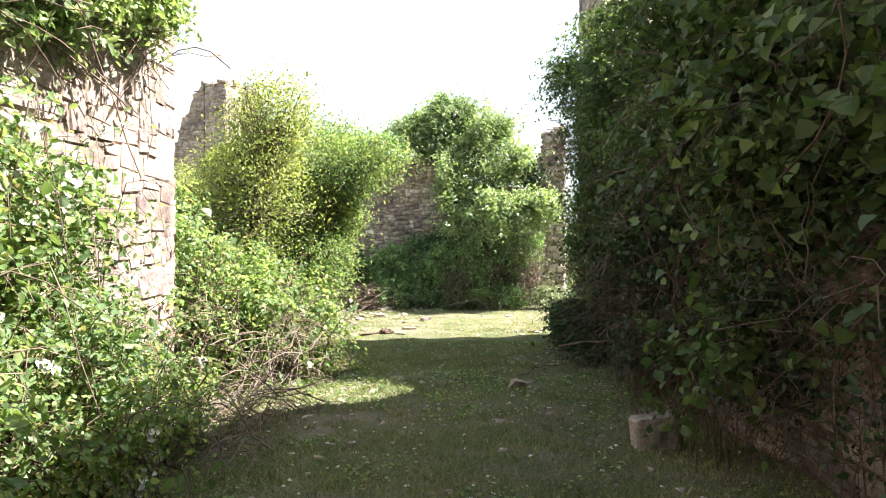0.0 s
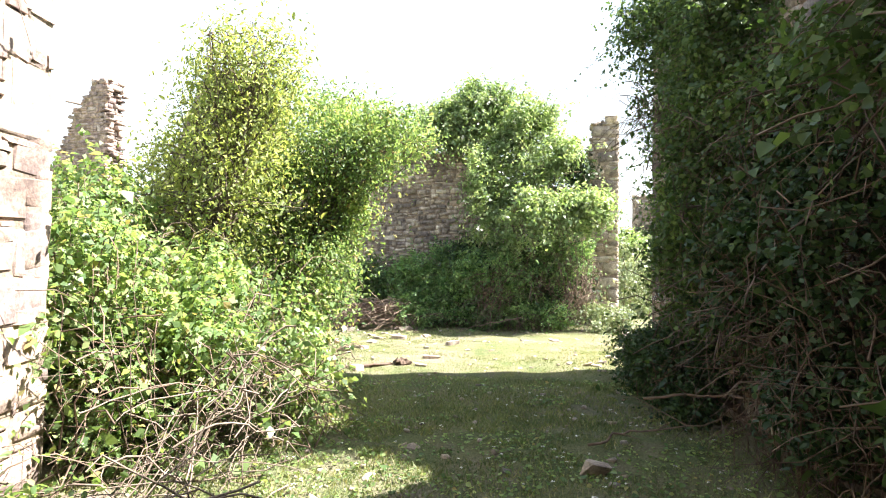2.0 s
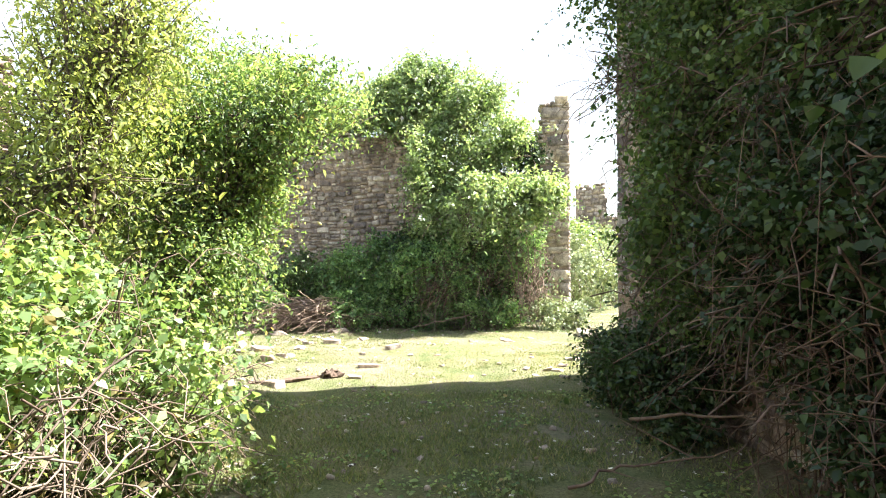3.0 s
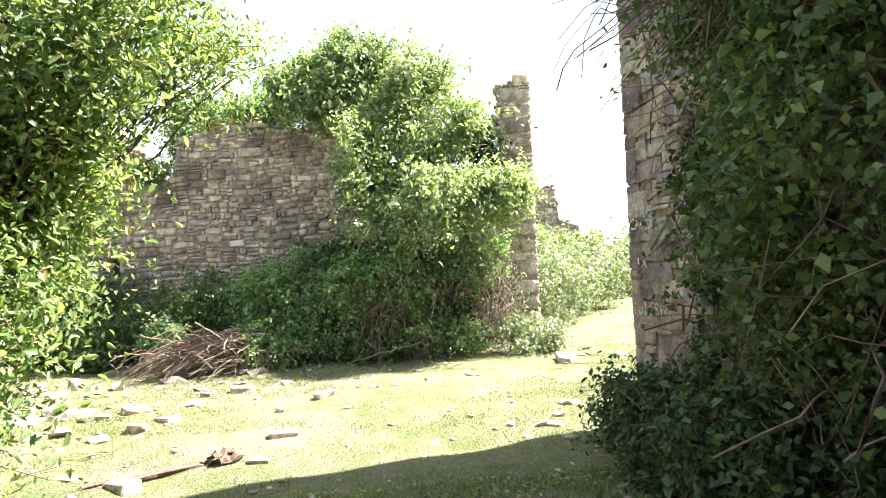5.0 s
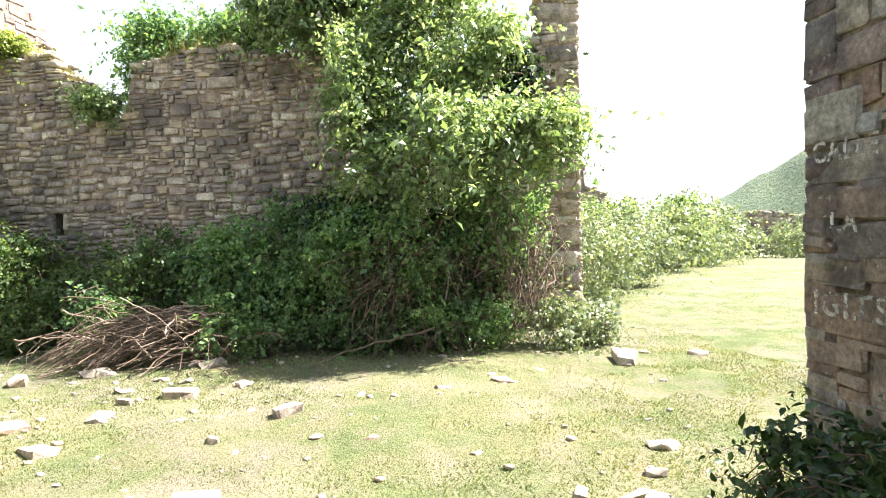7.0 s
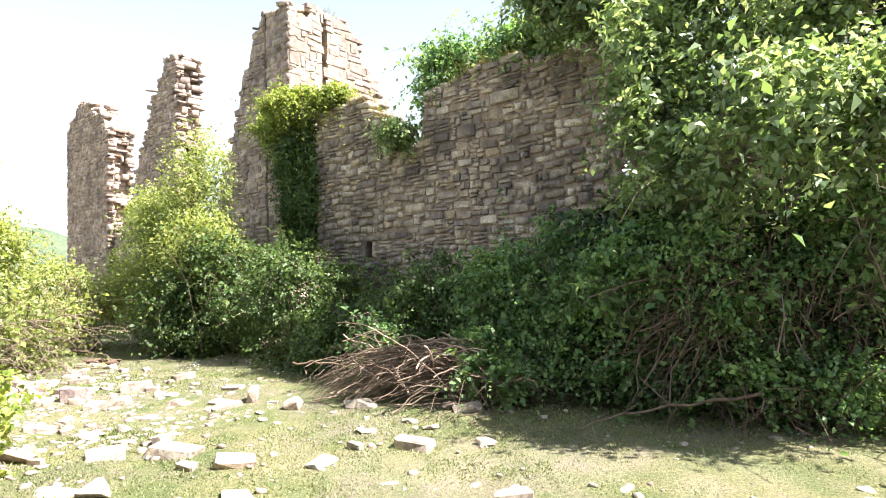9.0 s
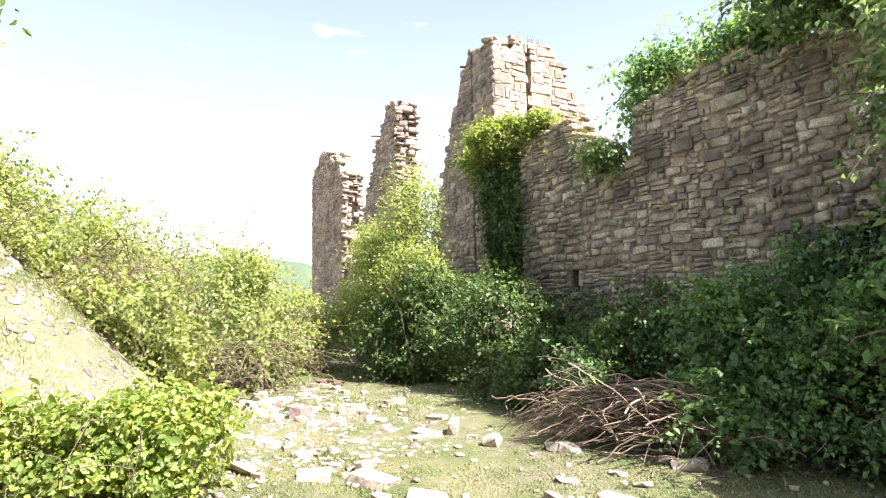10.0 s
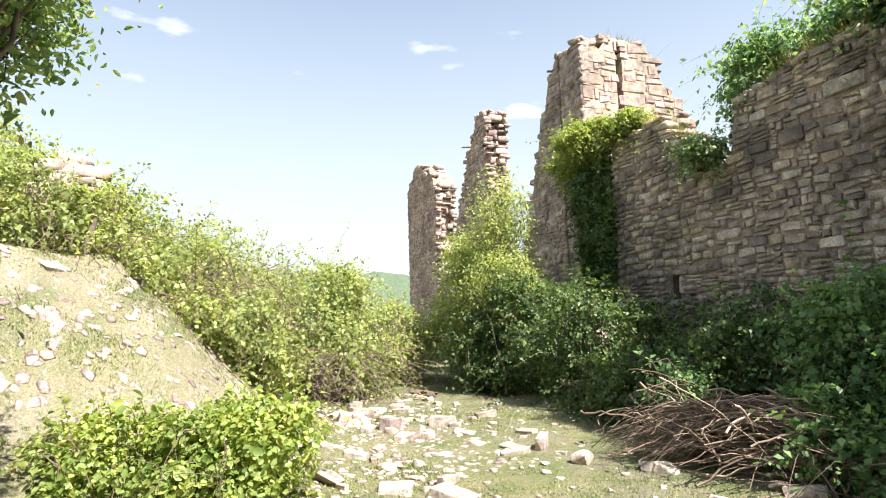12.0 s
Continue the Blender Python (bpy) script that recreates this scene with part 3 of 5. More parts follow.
    if hole:
        u0, u1, z0, z1 = hole
        for nm, bx in (("jamb", (u0 - 0.09, u0, z0, z1)), ("jamb", (u1, u1 + 0.09, z0, z1)), ("lintel", (u0 - 0.16, u1 + 0.16, z1, z1 + 0.1)), ("slit_sill", (u0 - 0.14, u1 + 0.14, z0 - 0.08, z0))):
            o = new(nm, meshes[rng.randrange(len(meshes))])
            o.parent = ob
            o.matrix_basis = Matrix.LocRotScale(((bx[0] + bx[1]) / 2, 0.13, (bx[2] + bx[3]) / 2), None, (bx[1] - bx[0], 0.26, bx[3] - bx[2]))
        # dark sheet at the back of the slit, its depth of shade put into the colour
        bb = bmesh.new()
        bmesh.ops.create_cube(bb, size=1.0, matrix=Matrix.LocRotScale(((u0 + u1) / 2, thick - 0.16, (z0 + z1) / 2), None, (u1 - u0 + 0.02, 0.1, z1 - z0 + 0.02)))
        part_bm("slit_backing", bb, dark_mat, ob)
    if vs:
        part("stonework", mesh_np("stonework", np.concatenate(vs), np.concatenate(fs), many), ob, kind="stuff")
    return ob


def profile(*pts, rough=0.06, seed=0):
    """A broken top line through (u, z) points."""
    xs, zs = [p[0] for p in pts], [p[1] for p in pts]
    return lambda u: float(np.interp(u, xs, zs)) + rough * (math.sin(u * 7.3 + seed) + 0.7 * math.sin(u * 17.1 + 2 * seed)) * 0.6


MAIN = (0.971, -0.239)
MAIN_TOP = profile((0, 4.2), (0.6, 4.38), (1.3, 4.25), (1.7, 3.9), (1.9, 3.3), (2.5, 3.3), (2.65, 3.95), (2.9, 4.2), (4.1, 4.32), (5.4, 4.1), (6.2, 3.8), (7.0, 3.3), (8.62, 3.2), (8.72, 4.1), (8.85, 4.5), (9.05, 4.85), (9.43, 4.7))
CROSS_TOP = profile((0, 7.0), (0.5, 6.85), (0.8, 7.15), (1.4, 7.05), (1.9, 6.85), (2.1, 6.2), (2.5, 5.9), (2.7, 5.3), (3.2, 5.0), (3.9, 4.5), seed=4)
main_wall = wall("wall_court", (-5.85, 17.96), MAIN, 9.43, 0.62,
                 MAIN_TOP,
                 "weathered grey-brown rubble stone wall with a narrow slit", seed=4, near=(2.6, 4.3, 2.0, 4.6), hole=(1.29, 1.43, 1.50, 1.84), quoins="end", faces=("front", "end"), core_in=0.034, band=(0.07, 0.155), wide=(0.08, 0.36), bigs=26, tight=0.965)
pier_far = wall("wall_pier_far", (-18.6, 21.48), MAIN, 3.2, 0.8, profile((0, 6.0), (0.4, 6.6), (1.2, 7.0), (1.9, 6.8), (2.3, 6.5), (2.7, 6.4), (3.2, 5.9), rough=0.12, seed=1),
                "far jagged pier of a ruined stone facade", "warm", seed=9, faces=("front", "end", "start"), band=(0.08, 0.2), wide=(0.12, 0.48), ragged=("end",), bigs=6)
pier_mid = wall("wall_pier_middle", (-14.38, 20.44), MAIN, 3.0, 0.8, profile((0, 2.4), (0.4, 3.6), (0.8, 4.4), (1.2, 5.2), (1.5, 5.5), (1.7, 6.1), (2.1, 6.5), (2.4, 7.0), (2.7, 6.95), (3.0, 7.2), rough=0.12, seed=2),
                "tall broken pier of a ruined stone facade", "warm", seed=19, faces=("front", "end"), band=(0.08, 0.2), wide=(0.12, 0.48), ragged=("end",), bigs=6)
pier_near = wall("wall_pier_near", (-10.12, 19.395), MAIN, 2.42, 0.8, profile((0, 1.2), (0.4, 2.6), (0.8, 3.7), (1.1, 4.4), (1.4, 5.0), (1.55, 5.7), (1.8, 6.0), (2.0, 6.6), (2.42, 6.95), rough=0.12, seed=3),
                 "tall broken pier of a ruined stone facade", "warm", seed=29, near=(0, 2.5, 2.5, 7.2), faces=("front",), band=(0.08, 0.2), wide=(0.12, 0.48), bigs=5)
cross_wall = wall("wall_cross", (-7.0, 18.66), (0.239, 0.971), 3.9, 0.8, CROSS_TOP,
                  "sunlit cracked end wall of sandstone stepping down", "warm", seed=31, near=(0, 3.9, 4.3, 7.3), faces=("front", "start"), quoins="start", band=(0.12, 0.27), wide=(0.2, 0.7), crack=(0.98, 5.0), ragged=("end",), tight=0.99, core_in=0.018)
sill_wall = wall("wall_sill", (-15.4, 20.85), MAIN, 6.2, 0.7, profile((0, 2.6), (6.2, 2.4), seed=5), "low broken wall between the tall piers", "warm", seed=37)
# unseen top line shaped for light: notch for the lane's sun patch, rest for shade
gate_wall = wall("wall_gate", (2.45, 10.45), (0, -1), 14.0, 0.75, profile((0, 5.9), (1.0, 5.6), (1.8, 4.8), (2.4, 5.0), (2.9, 4.7), (3.4, 3.8), (3.85, 3.7), (4.05, 5.1), (4.4, 5.7), (5.0, 6.0), (5.6, 6.25), (14, 6.4)),
                 "tall gateway wall of weathered sandstone blocks with painted words", "gate", seed=41, near=(0, 2.4, 0.1, 5), faces=("front", "start"), quoins="start", proud=0.4, tight=0.985, core_in=0.03,
                 blocks=((0, 0.82, 0.91, 1.14), (0, 0.70, 1.64, 1.84), (0.14, 0.66, 1.32, 1.49), (0.36, 1.05, 0.58, 0.88)), band=(0.09, 0.22), wide=(0.14, 0.52))
lane_wall = wall("wall_lane", (-2.6, -3.4), (0, 1), 9.03, 0.7, profile((0, 5.4), (9.03, 5.5)), "sunlit sandstone wall beside the overgrown lane", "warm", seed=47,
                 near=(6.2, 9.1, 0.8, 5.6), faces=("front", "end"), quoins="end", proud=0.1, tight=1.01, core_in=0.01, band=(0.12, 0.26), wide=(0.15, 0.42))
wall("wall_far_ruin", (8.0, 31.4), (1, -0.1), 2.4, 0.7, profile((0, 4.75), (1.3, 4.85), (1.4, 3.4), (2.4, 2.9)), "distant broken stump of a stone wall", seed=51, faces=("front", "end"), band=(0.2, 0.36))
wall("wall_far_field", (20.4, 41.0), (1, -0.2), 7.0, 0.6, profile((0, 2.2), (4, 2.4), (7, 2.0)), "distant dark dry stone field wall", seed=52, band=(0.25, 0.4))

# added out of view behind the camera, to cut the sky light in the lane
wall("wall_lane_end", (2.45, -3.4), (-1, 0), 5.05, 0.6, profile((0, 5.3), (5.05, 5.4)), "unseen plain wall added behind the lane to hold back sky light", seed=54, faces=("back",), band=(0.2, 0.4), wide=(0.3, 0.8))
wall("wall_mound_stub", (-7.95, 9.7), (0, 1), 0.7, 0.5, profile((0, 3.2), (0.3, 3.62), (0.7, 3.3)), "stub of reddish masonry sticking out of the brambles", "warm", seed=53, faces=("front", "start", "end"), ragged=("start", "end"), low=1.8)


def painted_word(text, u, z, size, stretch):
    """Worn white lettering on the gateway wall."""
    cu = bpy.data.curves.new("painted_word", "FONT")
    cu.body, cu.size, cu.extrude, cu.offset = text, size, 0.003, 0.002
    cu.space_character = 1.12
    cu.materials.append(paint_mat)
    o = new("painted_word", cu)
    o.parent = gate_wall
    o.matrix_basis = Matrix.LocRotScale((u, -0.030, z), Euler((math.pi / 2, 0, 0)), (stretch, 1, 1))
    return tagged(o, "worn white painted word " + text)


painted_word("IGLESIA", 0.10, 0.97, 0.165, 0.95)
painted_word("CALLE", 0.10, 1.69, 0.14, 0.85)
painted_word("LA", 0.20, 1.36, 0.13, 1.0)


# ---- vegetation ----
def sprigs(count, lobes, rng, seed, rough, depth, length, size, scale, per=11, gaps=-0.5, **kw):
    """Leafy shoots that spring from an uneven heap of lobes and droop at their ends."""
    n = count // per
    p, d = in_lobes(int(n * 1.3), lobes, rng, rough, depth, seed, scale=scale)
    keep = wobble(p, seed + 5, 2.6) > gaps
    p, d = p[keep][:n], d[keep][:n]
    n = len(p)
    way = d * 0.9 + rng.normal(size=(n, 3)) * 0.55
    way[:, 2] += 0.35
    way /= np.linalg.norm(way, axis=1)[:, None]
    ln = length * np.exp(rng.normal(size=n) * 0.45) * np.where(rng.rand(n) > 0.95, 1.7, 1.0)
    t = (np.arange(per)[None, :] + rng.rand(n, per)) / per
    q = p[:, None, :] + way[:, None, :] * (ln[:, None] * t)[:, :, None]
    q[:, :, 2] -= 0.42 * ln[:, None] * t ** 2
    q = q.reshape(-1, 3) + rng.normal(size=(n * per, 3)) * size * 0.45
    face = np.repeat(d * 0.5 + way * 0.3, per, axis=0)
    g = ground_z(q[:, 0], q[:, 1]) + 0.01
    q[:, 2] = np.maximum(q[:, 2], g)
    free = way_free(q)
    q, face = q[free], face[free]
    end = p + way * ln[:, None]
    end[:, 2] -= 0.42 * ln
    mid = p + way * (ln * 0.5)[:, None]
    mid[:, 2] -= 0.105 * ln
    foot = p - d * 0.12
    wd = np.cross(way, rng.normal(size=(n, 3)))
    wd *= 0.0022 / (np.linalg.norm(wd, axis=1)[:, None] + 1e-9)
    sv = np.stack([foot - wd, foot + wd, mid + wd, mid - wd, end + wd * 0.4, end - wd * 0.4], axis=1).reshape(-1, 3)
    b = np.arange(n)[:, None] * 6
    sf = np.stack([b + np.array([0, 1, 2, 3]), b + np.array([3, 2, 4, 5])], axis=1).reshape(-1, 4)
    return (*leaves(q, face, size, rng, **kw), sv, sf)


def clumps(lobes, rng, n=8, size=0.38):
    """Each lobe with smaller ones budding from it, so that the heap has shoulders and hollows."""
    out = []
    for x, y, z, a, b, c in lobes:
        out.append((x, y, z, a * 0.82, b * 0.82, c * 0.82))
        for _ in range(n):
            d = rng.normal(size=3)
            d /= np.linalg.norm(d)
            k = size * rng.uniform(0.7, 1.2)
            m = (a * b * c) ** (1 / 3)
            out.append((x + d[0] * a * 0.72, y + d[1] * b * 0.72, z + d[2] * c * 0.72, k * (a + m) / 2, k * (b + m) / 2, k * (c + m) / 2 * 0.8))
    return out


def tangle(n, box, rng, along=(0, 1, 0), spread=0.6, length=(0.5, 1.5), r=(0.003, 0.008), droop=0.5, sides=3):
    """Dry canes lying across each other inside a box (x0, x1, y0, y1, z0, z1)."""
    lo, hi = np.array(box[0::2], float), np.array(box[1::2], float)
    paths, radii = [], []
    for _ in range(n):
        a = lo + rng.rand(3) * (hi - lo)
        d = np.array(along, float) * rng.choice([-1, 1]) + rng.normal(size=3) * spread
        d /= np.linalg.norm(d)
        ln = rng.uniform(*length)
        t = np.linspace(-0.5, 0.5, 8)[:, None]
        p = a + d * ln * t + rng.normal(size=3) * 0.10 * ln * np.sin(t * 5) + rng.normal(size=(8, 3)) * 0.012
        p[:, 2] -= droop * ln * t[:, 0] ** 2
        p[:, 2] = np.maximum(p[:, 2], ground_z(p[:, 0], p[:, 1]) + 0.005)
        if not way_free(p).all():
            continue
        paths.append(p)
        k = rng.uniform(*r)
        radii.append((k, k * 0.5))
    if not paths:
        return np.zeros((4, 3)) + lo, np.array([[0, 1, 2, 3]])
    return tubes(paths, radii, sides)


def bush(name, lobes, count, material, size, label, category="bush", canes=0, seed=1, cane_r=0.006, rough=0.36, depth=0.55, loose=0.75, width=0.62, lobed=False, group="",
         over=0.8, flowers=0, scale=1.6, shoot=0.28, gaps=-0.3, filler=0.3, tangled=0, tangle_r=(0.003, 0.008), lite=False):
    rng = np.random.RandomState(seed)
    lb = np.array(lobes, float)
    cx, cy = lb[:, 0].mean(), lb[:, 1].mean()
    at = np.array([cx, cy, float(ground_z(cx, cy))])
    ob = thing(name, at, label, category, group)
    stems = []
    if canes:
        stems.append(arc_canes(canes, lobes, rng, cane_r, over=over))
    if tangled:
        lo, hi = lb[:, :3] - lb[:, 3:] * 0.85, lb[:, :3] + lb[:, 3:] * 0.85
        for b0, b1 in zip(lo, hi):
            stems.append(tangle(tangled // len(lb), (b0[0], b1[0], b0[1], b1[1], max(b0[2], at[2]), min(b0[2] * 0.4 + b1[2] * 0.6, max(3.0, b0[2] + 0.1))), rng, (0.2, 0.5, 0.1), 0.8, r=tangle_r))
    lobes = clumps(lobes, rng)
    fill = int(count * filler)
    v2, f2, sv, sf = sprigs(count - fill, lobes, rng, seed, rough, depth, shoot, size, scale, gaps=gaps, loose=loose, width=width, lobed=lobed, lite=lite)
    stems.append((sv, sf))
    if stems:
        base, vs, fs = 0, [], []
        for v, f in stems:
            vs.append(v)
            fs.append(f + base)
            base += len(v)
        part("cane_tangle", mesh_np("cane_tangle", np.concatenate(vs) - at, np.concatenate(fs), cane_mat, True), ob, "brown arching thorny canes", "stuff")
    p, d = in_lobes(fill, lobes, rng, rough, 0.75, seed, scale=scale)
    v1, f1 = leaves(p, d, size, rng, loose, width=width, lobed=lobed, lite=lite)
    part("foliage", mesh_np("foliage", np.concatenate([v1, v2]) - at, np.concatenate([f1, f2 + len(v1)]), material), ob, "", "stuff")
    if flowers:
        p, d = in_lobes(flowers, lobes, rng, rough * 1.1, 0.03, seed, scale=scale)
        p = p + d * shoot * 0.5
        q = np.repeat(p, 7, axis=0) + rng.normal(size=(len(p) * 7, 3)) * 0.022
        v, f = leaves(q, np.repeat(d, 7, axis=0), 0.035, rng, 0.5, width=0.9)
        part("blossom", mesh_np("blossom", v - at, f, petal_mat), ob, "cream white blossom", "stuff")
    return ob


def tree(name, at, lobes, count, material, size, label, seed, trunk_r=0.06, limbs=14, twigs=60, rough=0.3, depth=0.8, width=0.5, lean=(0, 0), lite=False):
    """A tapered trunk with limbs reaching into every lobe, and leaves along the twigs."""
    rng = np.random.RandomState(seed)
    at = np.array([at[0], at[1], float(ground_z(at[0], at[1]))])
    ob = thing(name, at, label, "tree")
    lb = np.array(lobes, float)
    fork = at + np.array([lean[0] * 0.4, lean[1] * 0.4, (lb[:, 2].min() - at[2]) * 0.6 + 0.25])
    t = np.linspace(0, 1, 6)[:, None]
    trunk = at + (fork - at) * t + rng.normal(size=(6, 3)) * 0.02
    trunk[0] = at - np.array([0, 0, 0.1])
    v, f = tubes([trunk], [(trunk_r, trunk_r * 0.75)], 9)
    trunk_ob = part("trunk", mesh_np("trunk", v - at, f, bark_mat, True), ob)
    paths, radii, tips = [], [], []
    for k in range(limbs):
        c = lb[k % len(lb)]
        end = c[:3] + rng.uniform(-0.6, 0.6, 3) * c[3:]
        mid = fork * 0.5 + end * 0.5 + rng.normal(size=3) * 0.12
        s = np.linspace(0, 1, 8)[:, None]
        q = fork * (1 - s) ** 2 + 2 * mid * s * (1 - s) + end * s ** 2 + rng.normal(size=(8, 3)) * 0.015
        paths.append(q)
        radii.append((trunk_r * 0.55, trunk_r * 0.12))
        tips.append((q, c))
    for q, r2 in zip(paths, radii):
        v, f = tubes([q], [r2], 6)
        part("limb", mesh_np("limb", v - at, f, bark_mat, True), trunk_ob)
    paths, radii, pts, dirs = [], [], [], []
    for k in range(twigs):
        q, c = tips[rng.randint(len(tips))]
        a = q[rng.randint(3, 8)]
        d = rng.normal(size=3)
        d /= np.linalg.norm(d)
        b = c[:3] + d * c[3:] * rng.uniform(0.75, 1.12)
        s = np.linspace(0, 1, 6)[:, None]
        w = a + (b - a) * s + rng.normal(size=(6, 3)) * 0.03
        w[:, 2] -= 0.12 * s[:, 0] ** 2
        paths.append(w)
        radii.append((0.009, 0.003))
    v, f = tubes(paths, radii, 4)
    part("twig_mass", mesh_np("twig_mass", v - at, f, bark_mat, True), ob, "", "stuff")
    ends = np.array([w[3:] for w in paths]).reshape(-1, 3)
    half = count // 2
    p1 = ends[rng.randint(len(ends), size=half)] + rng.normal(size=(half, 3)) * 0.13
    p2, d2 = in_lobes(count - half, lobes, rng, rough, depth, seed, scale=2.5)
    d1 = rng.normal(size=(half, 3))
    v, f = leaves(np.concatenate([p1, p2]), np.concatenate([d1, d2]), size, rng, 0.9, width=width, lite=lite)
    part("crown", mesh_np("crown", v - at, f, material), ob, "", "stuff")
    return ob


# along the gateway wall
bush("ivy_curtain", [(2.0, 8.9, 3.8, 0.38, 0.5, 0.8), (2.30, 8.5, 3.5, 0.42, 0.7, 1.8), (2.25, 7.6, 3.3, 0.5, 0.65, 1.7), (2.2, 7.9, 1.7, 0.5, 0.8, 1.3), (2.3, 6.3, 2.75, 0.35, 0.9, 0.4), (2.2, 4.8, 3.3, 0.6, 0.6, 1.6), (2.2, 4.6, 3.8, 0.65, 0.7, 1.8)],
     60000, vine_leaf, 0.046, "dense dark green ivy curtain hanging over a stone wall", "ivy", seed=3, rough=0.24, shoot=0.28, tangled=420, lite=True)
# lower part of the same curtain; its shade is put into a darker leaf colour
bush("ivy_curtain", [(2.25, 6.4, 1.7, 0.5, 0.9, 1.1), (2.3, 6.0, 1.4, 0.48, 1.2, 1.1)], 15000, ivy_leaf, 0.046, "thin shaded ivy with bare stems on the wall", "ivy", canes=40, seed=6, cane_r=0.005, rough=0.3, shoot=0.2, tangled=420, lite=True)
bush("ivy_spray", [(2.36, 9.05, 1.9, 0.12, 0.35, 0.5), (2.34, 9.0, 1.0, 0.14, 0.35, 0.5)], 3600, ivy_leaf, 0.045, "loose dark ivy sprays across the gateway stones", "ivy", seed=4, shoot=0.12, filler=0.05, tangled=30, gaps=-0.2)
bush("bramble_thicket", [(2.3, 4.2, 3.0, 0.85, 1.1, 1.7), (2.3, 3.0, 2.9, 0.95, 1.2, 1.6), (2.4, 1.4, 2.8, 0.95, 1.2, 1.7), (2.5, 0.0, 2.6, 0.9, 1.2, 1.8)],
     38000, vine_leaf, 0.062, "dark bramble and vine thicket with broad leaves", "bush", seed=5, width=1.0, lobed=True, tangled=220, flowers=24, shoot=0.4)
bush("dead_cane_thicket", [(2.55, 4.6, 0.7, 0.5, 1.2, 0.75), (2.6, 3.0, 0.8, 0.6, 1.3, 0.85), (2.6, 1.6, 0.8, 0.65, 1.2, 0.9), (2.35, 3.6, 1.5, 0.5, 1.2, 0.6), (2.3, 6.0, 0.7, 0.55, 0.9, 0.7)], 17000, ivy_leaf, 0.045, "tangle of dry brown bramble canes under the thicket", "bush", canes=60, seed=7, cane_r=0.004, tangled=650, tangle_r=(0.002, 0.005), filler=0.85, shoot=0.15, depth=0.8)
bush("wall_foot_bush", [(2.2, 9.95, 0.2, 0.25, 0.45, 0.4), (2.1, 9.1, 0.35, 0.42, 0.6, 0.5), (2.0, 8.2, 0.35, 0.45, 0.8, 0.5)], 12000, ivy_leaf, 0.042, "low dark bush at the foot of the gateway wall", canes=40, seed=8, shoot=0.18)
bush("bramble_spray", [(1.75, 4.5, 0.5, 0.3, 0.35, 0.35), (1.95, 4.0, 0.75, 0.3, 0.35, 0.4)], 700, vine_leaf, 0.075, "loose bramble spray with bluish green leaves", "bush", canes=16, seed=9, width=0.8, shoot=0.35, filler=0.1)

# along the lane wall
bush("bramble_bush", [(-2.15, 2.9, 0.65, 0.65, 0.9, 0.75), (-2.25, 4.1, 0.4, 0.5, 0.7, 0.5), (-2.2, 1.7, 0.9, 0.7, 0.9, 0.9)], 40000, bramble_leaf, 0.037, "bright green bramble bush with arching canes", canes=110, seed=11, flowers=40, tangled=140)
bush("bramble_bush", [(-2.4, 2.4, 1.8, 0.4, 0.7, 0.8), (-2.4, 3.2, 1.6, 0.38, 0.6, 0.6)], 17000, bramble_leaf, 0.044, "tall sunlit bramble climbing the lane wall", canes=40, seed=12, flowers=50)
bush("ivy_clump", [(-2.48, 3.5, 3.3, 0.3, 0.7, 0.6), (-2.48, 4.6, 3.6, 0.26, 0.65, 0.5)], 13000, elder_leaf, 0.05, "bright green creeper hanging from the lane wall", "ivy", seed=13, tangled=40, shoot=0.2)
bush("bramble_bush", [(-2.3, 6.2, 0.6, 0.6, 0.8, 0.65), (-2.4, 7.3, 0.9, 0.75, 0.9, 0.85), (-1.75, 7.2, 0.5, 0.5, 0.7, 0.55), (-2.9, 6.3, 1.1, 0.6, 0.7, 0.9), (-3.5, 7.2, 1.3, 0.8, 0.9, 1.1)], 38000, bramble_leaf, 0.052, "sunlit bramble bush with brown canes at its foot", canes=130, seed=14, tangled=520, lite=True)
tree("sloe_tree", (-2.6, 8.1), [(-2.6, 8.0, 2.2, 0.85, 0.7, 0.9), (-2.45, 8.1, 3.1, 0.7, 0.6, 0.7), (-2.4, 8.1, 3.6, 0.6, 0.5, 0.4), (-3.2, 8.6, 2.3, 0.8, 0.7, 0.8)],
     16000, olive_leaf, 0.042, "slender leafy tree with light green feathery crown", 15, 0.05, limbs=22, twigs=260)
tree("hazel_tree", (-2.3, 8.9), [(-2.2, 8.8, 1.7, 0.75, 0.65, 0.8), (-1.95, 8.9, 2.5, 0.75, 0.6, 0.6), (-2.5, 9.0, 3.2, 0.8, 0.6, 0.5), (-1.2, 9.0, 3.15, 0.6, 0.45, 0.2), (-1.8, 9.7, 3.4, 0.5, 0.4, 0.35), (-1.0, 9.9, 3.15, 0.5, 0.4, 0.22), (-1.5, 9.15, 2.1, 0.22, 0.2, 0.55), (-2.7, 9.7, 3.12, 0.28, 0.12, 0.22), (-1.5, 8.9, 2.7, 0.5, 0.5, 0.4), (-2.2, 8.7, 0.9, 0.65, 0.6, 0.7), (-1.75, 8.6, 1.4, 0.45, 0.5, 0.5)],
     40000, bramble_leaf, 0.043, "small hazel tree arching over the end of the lane", 16, 0.05, limbs=33, twigs=320)

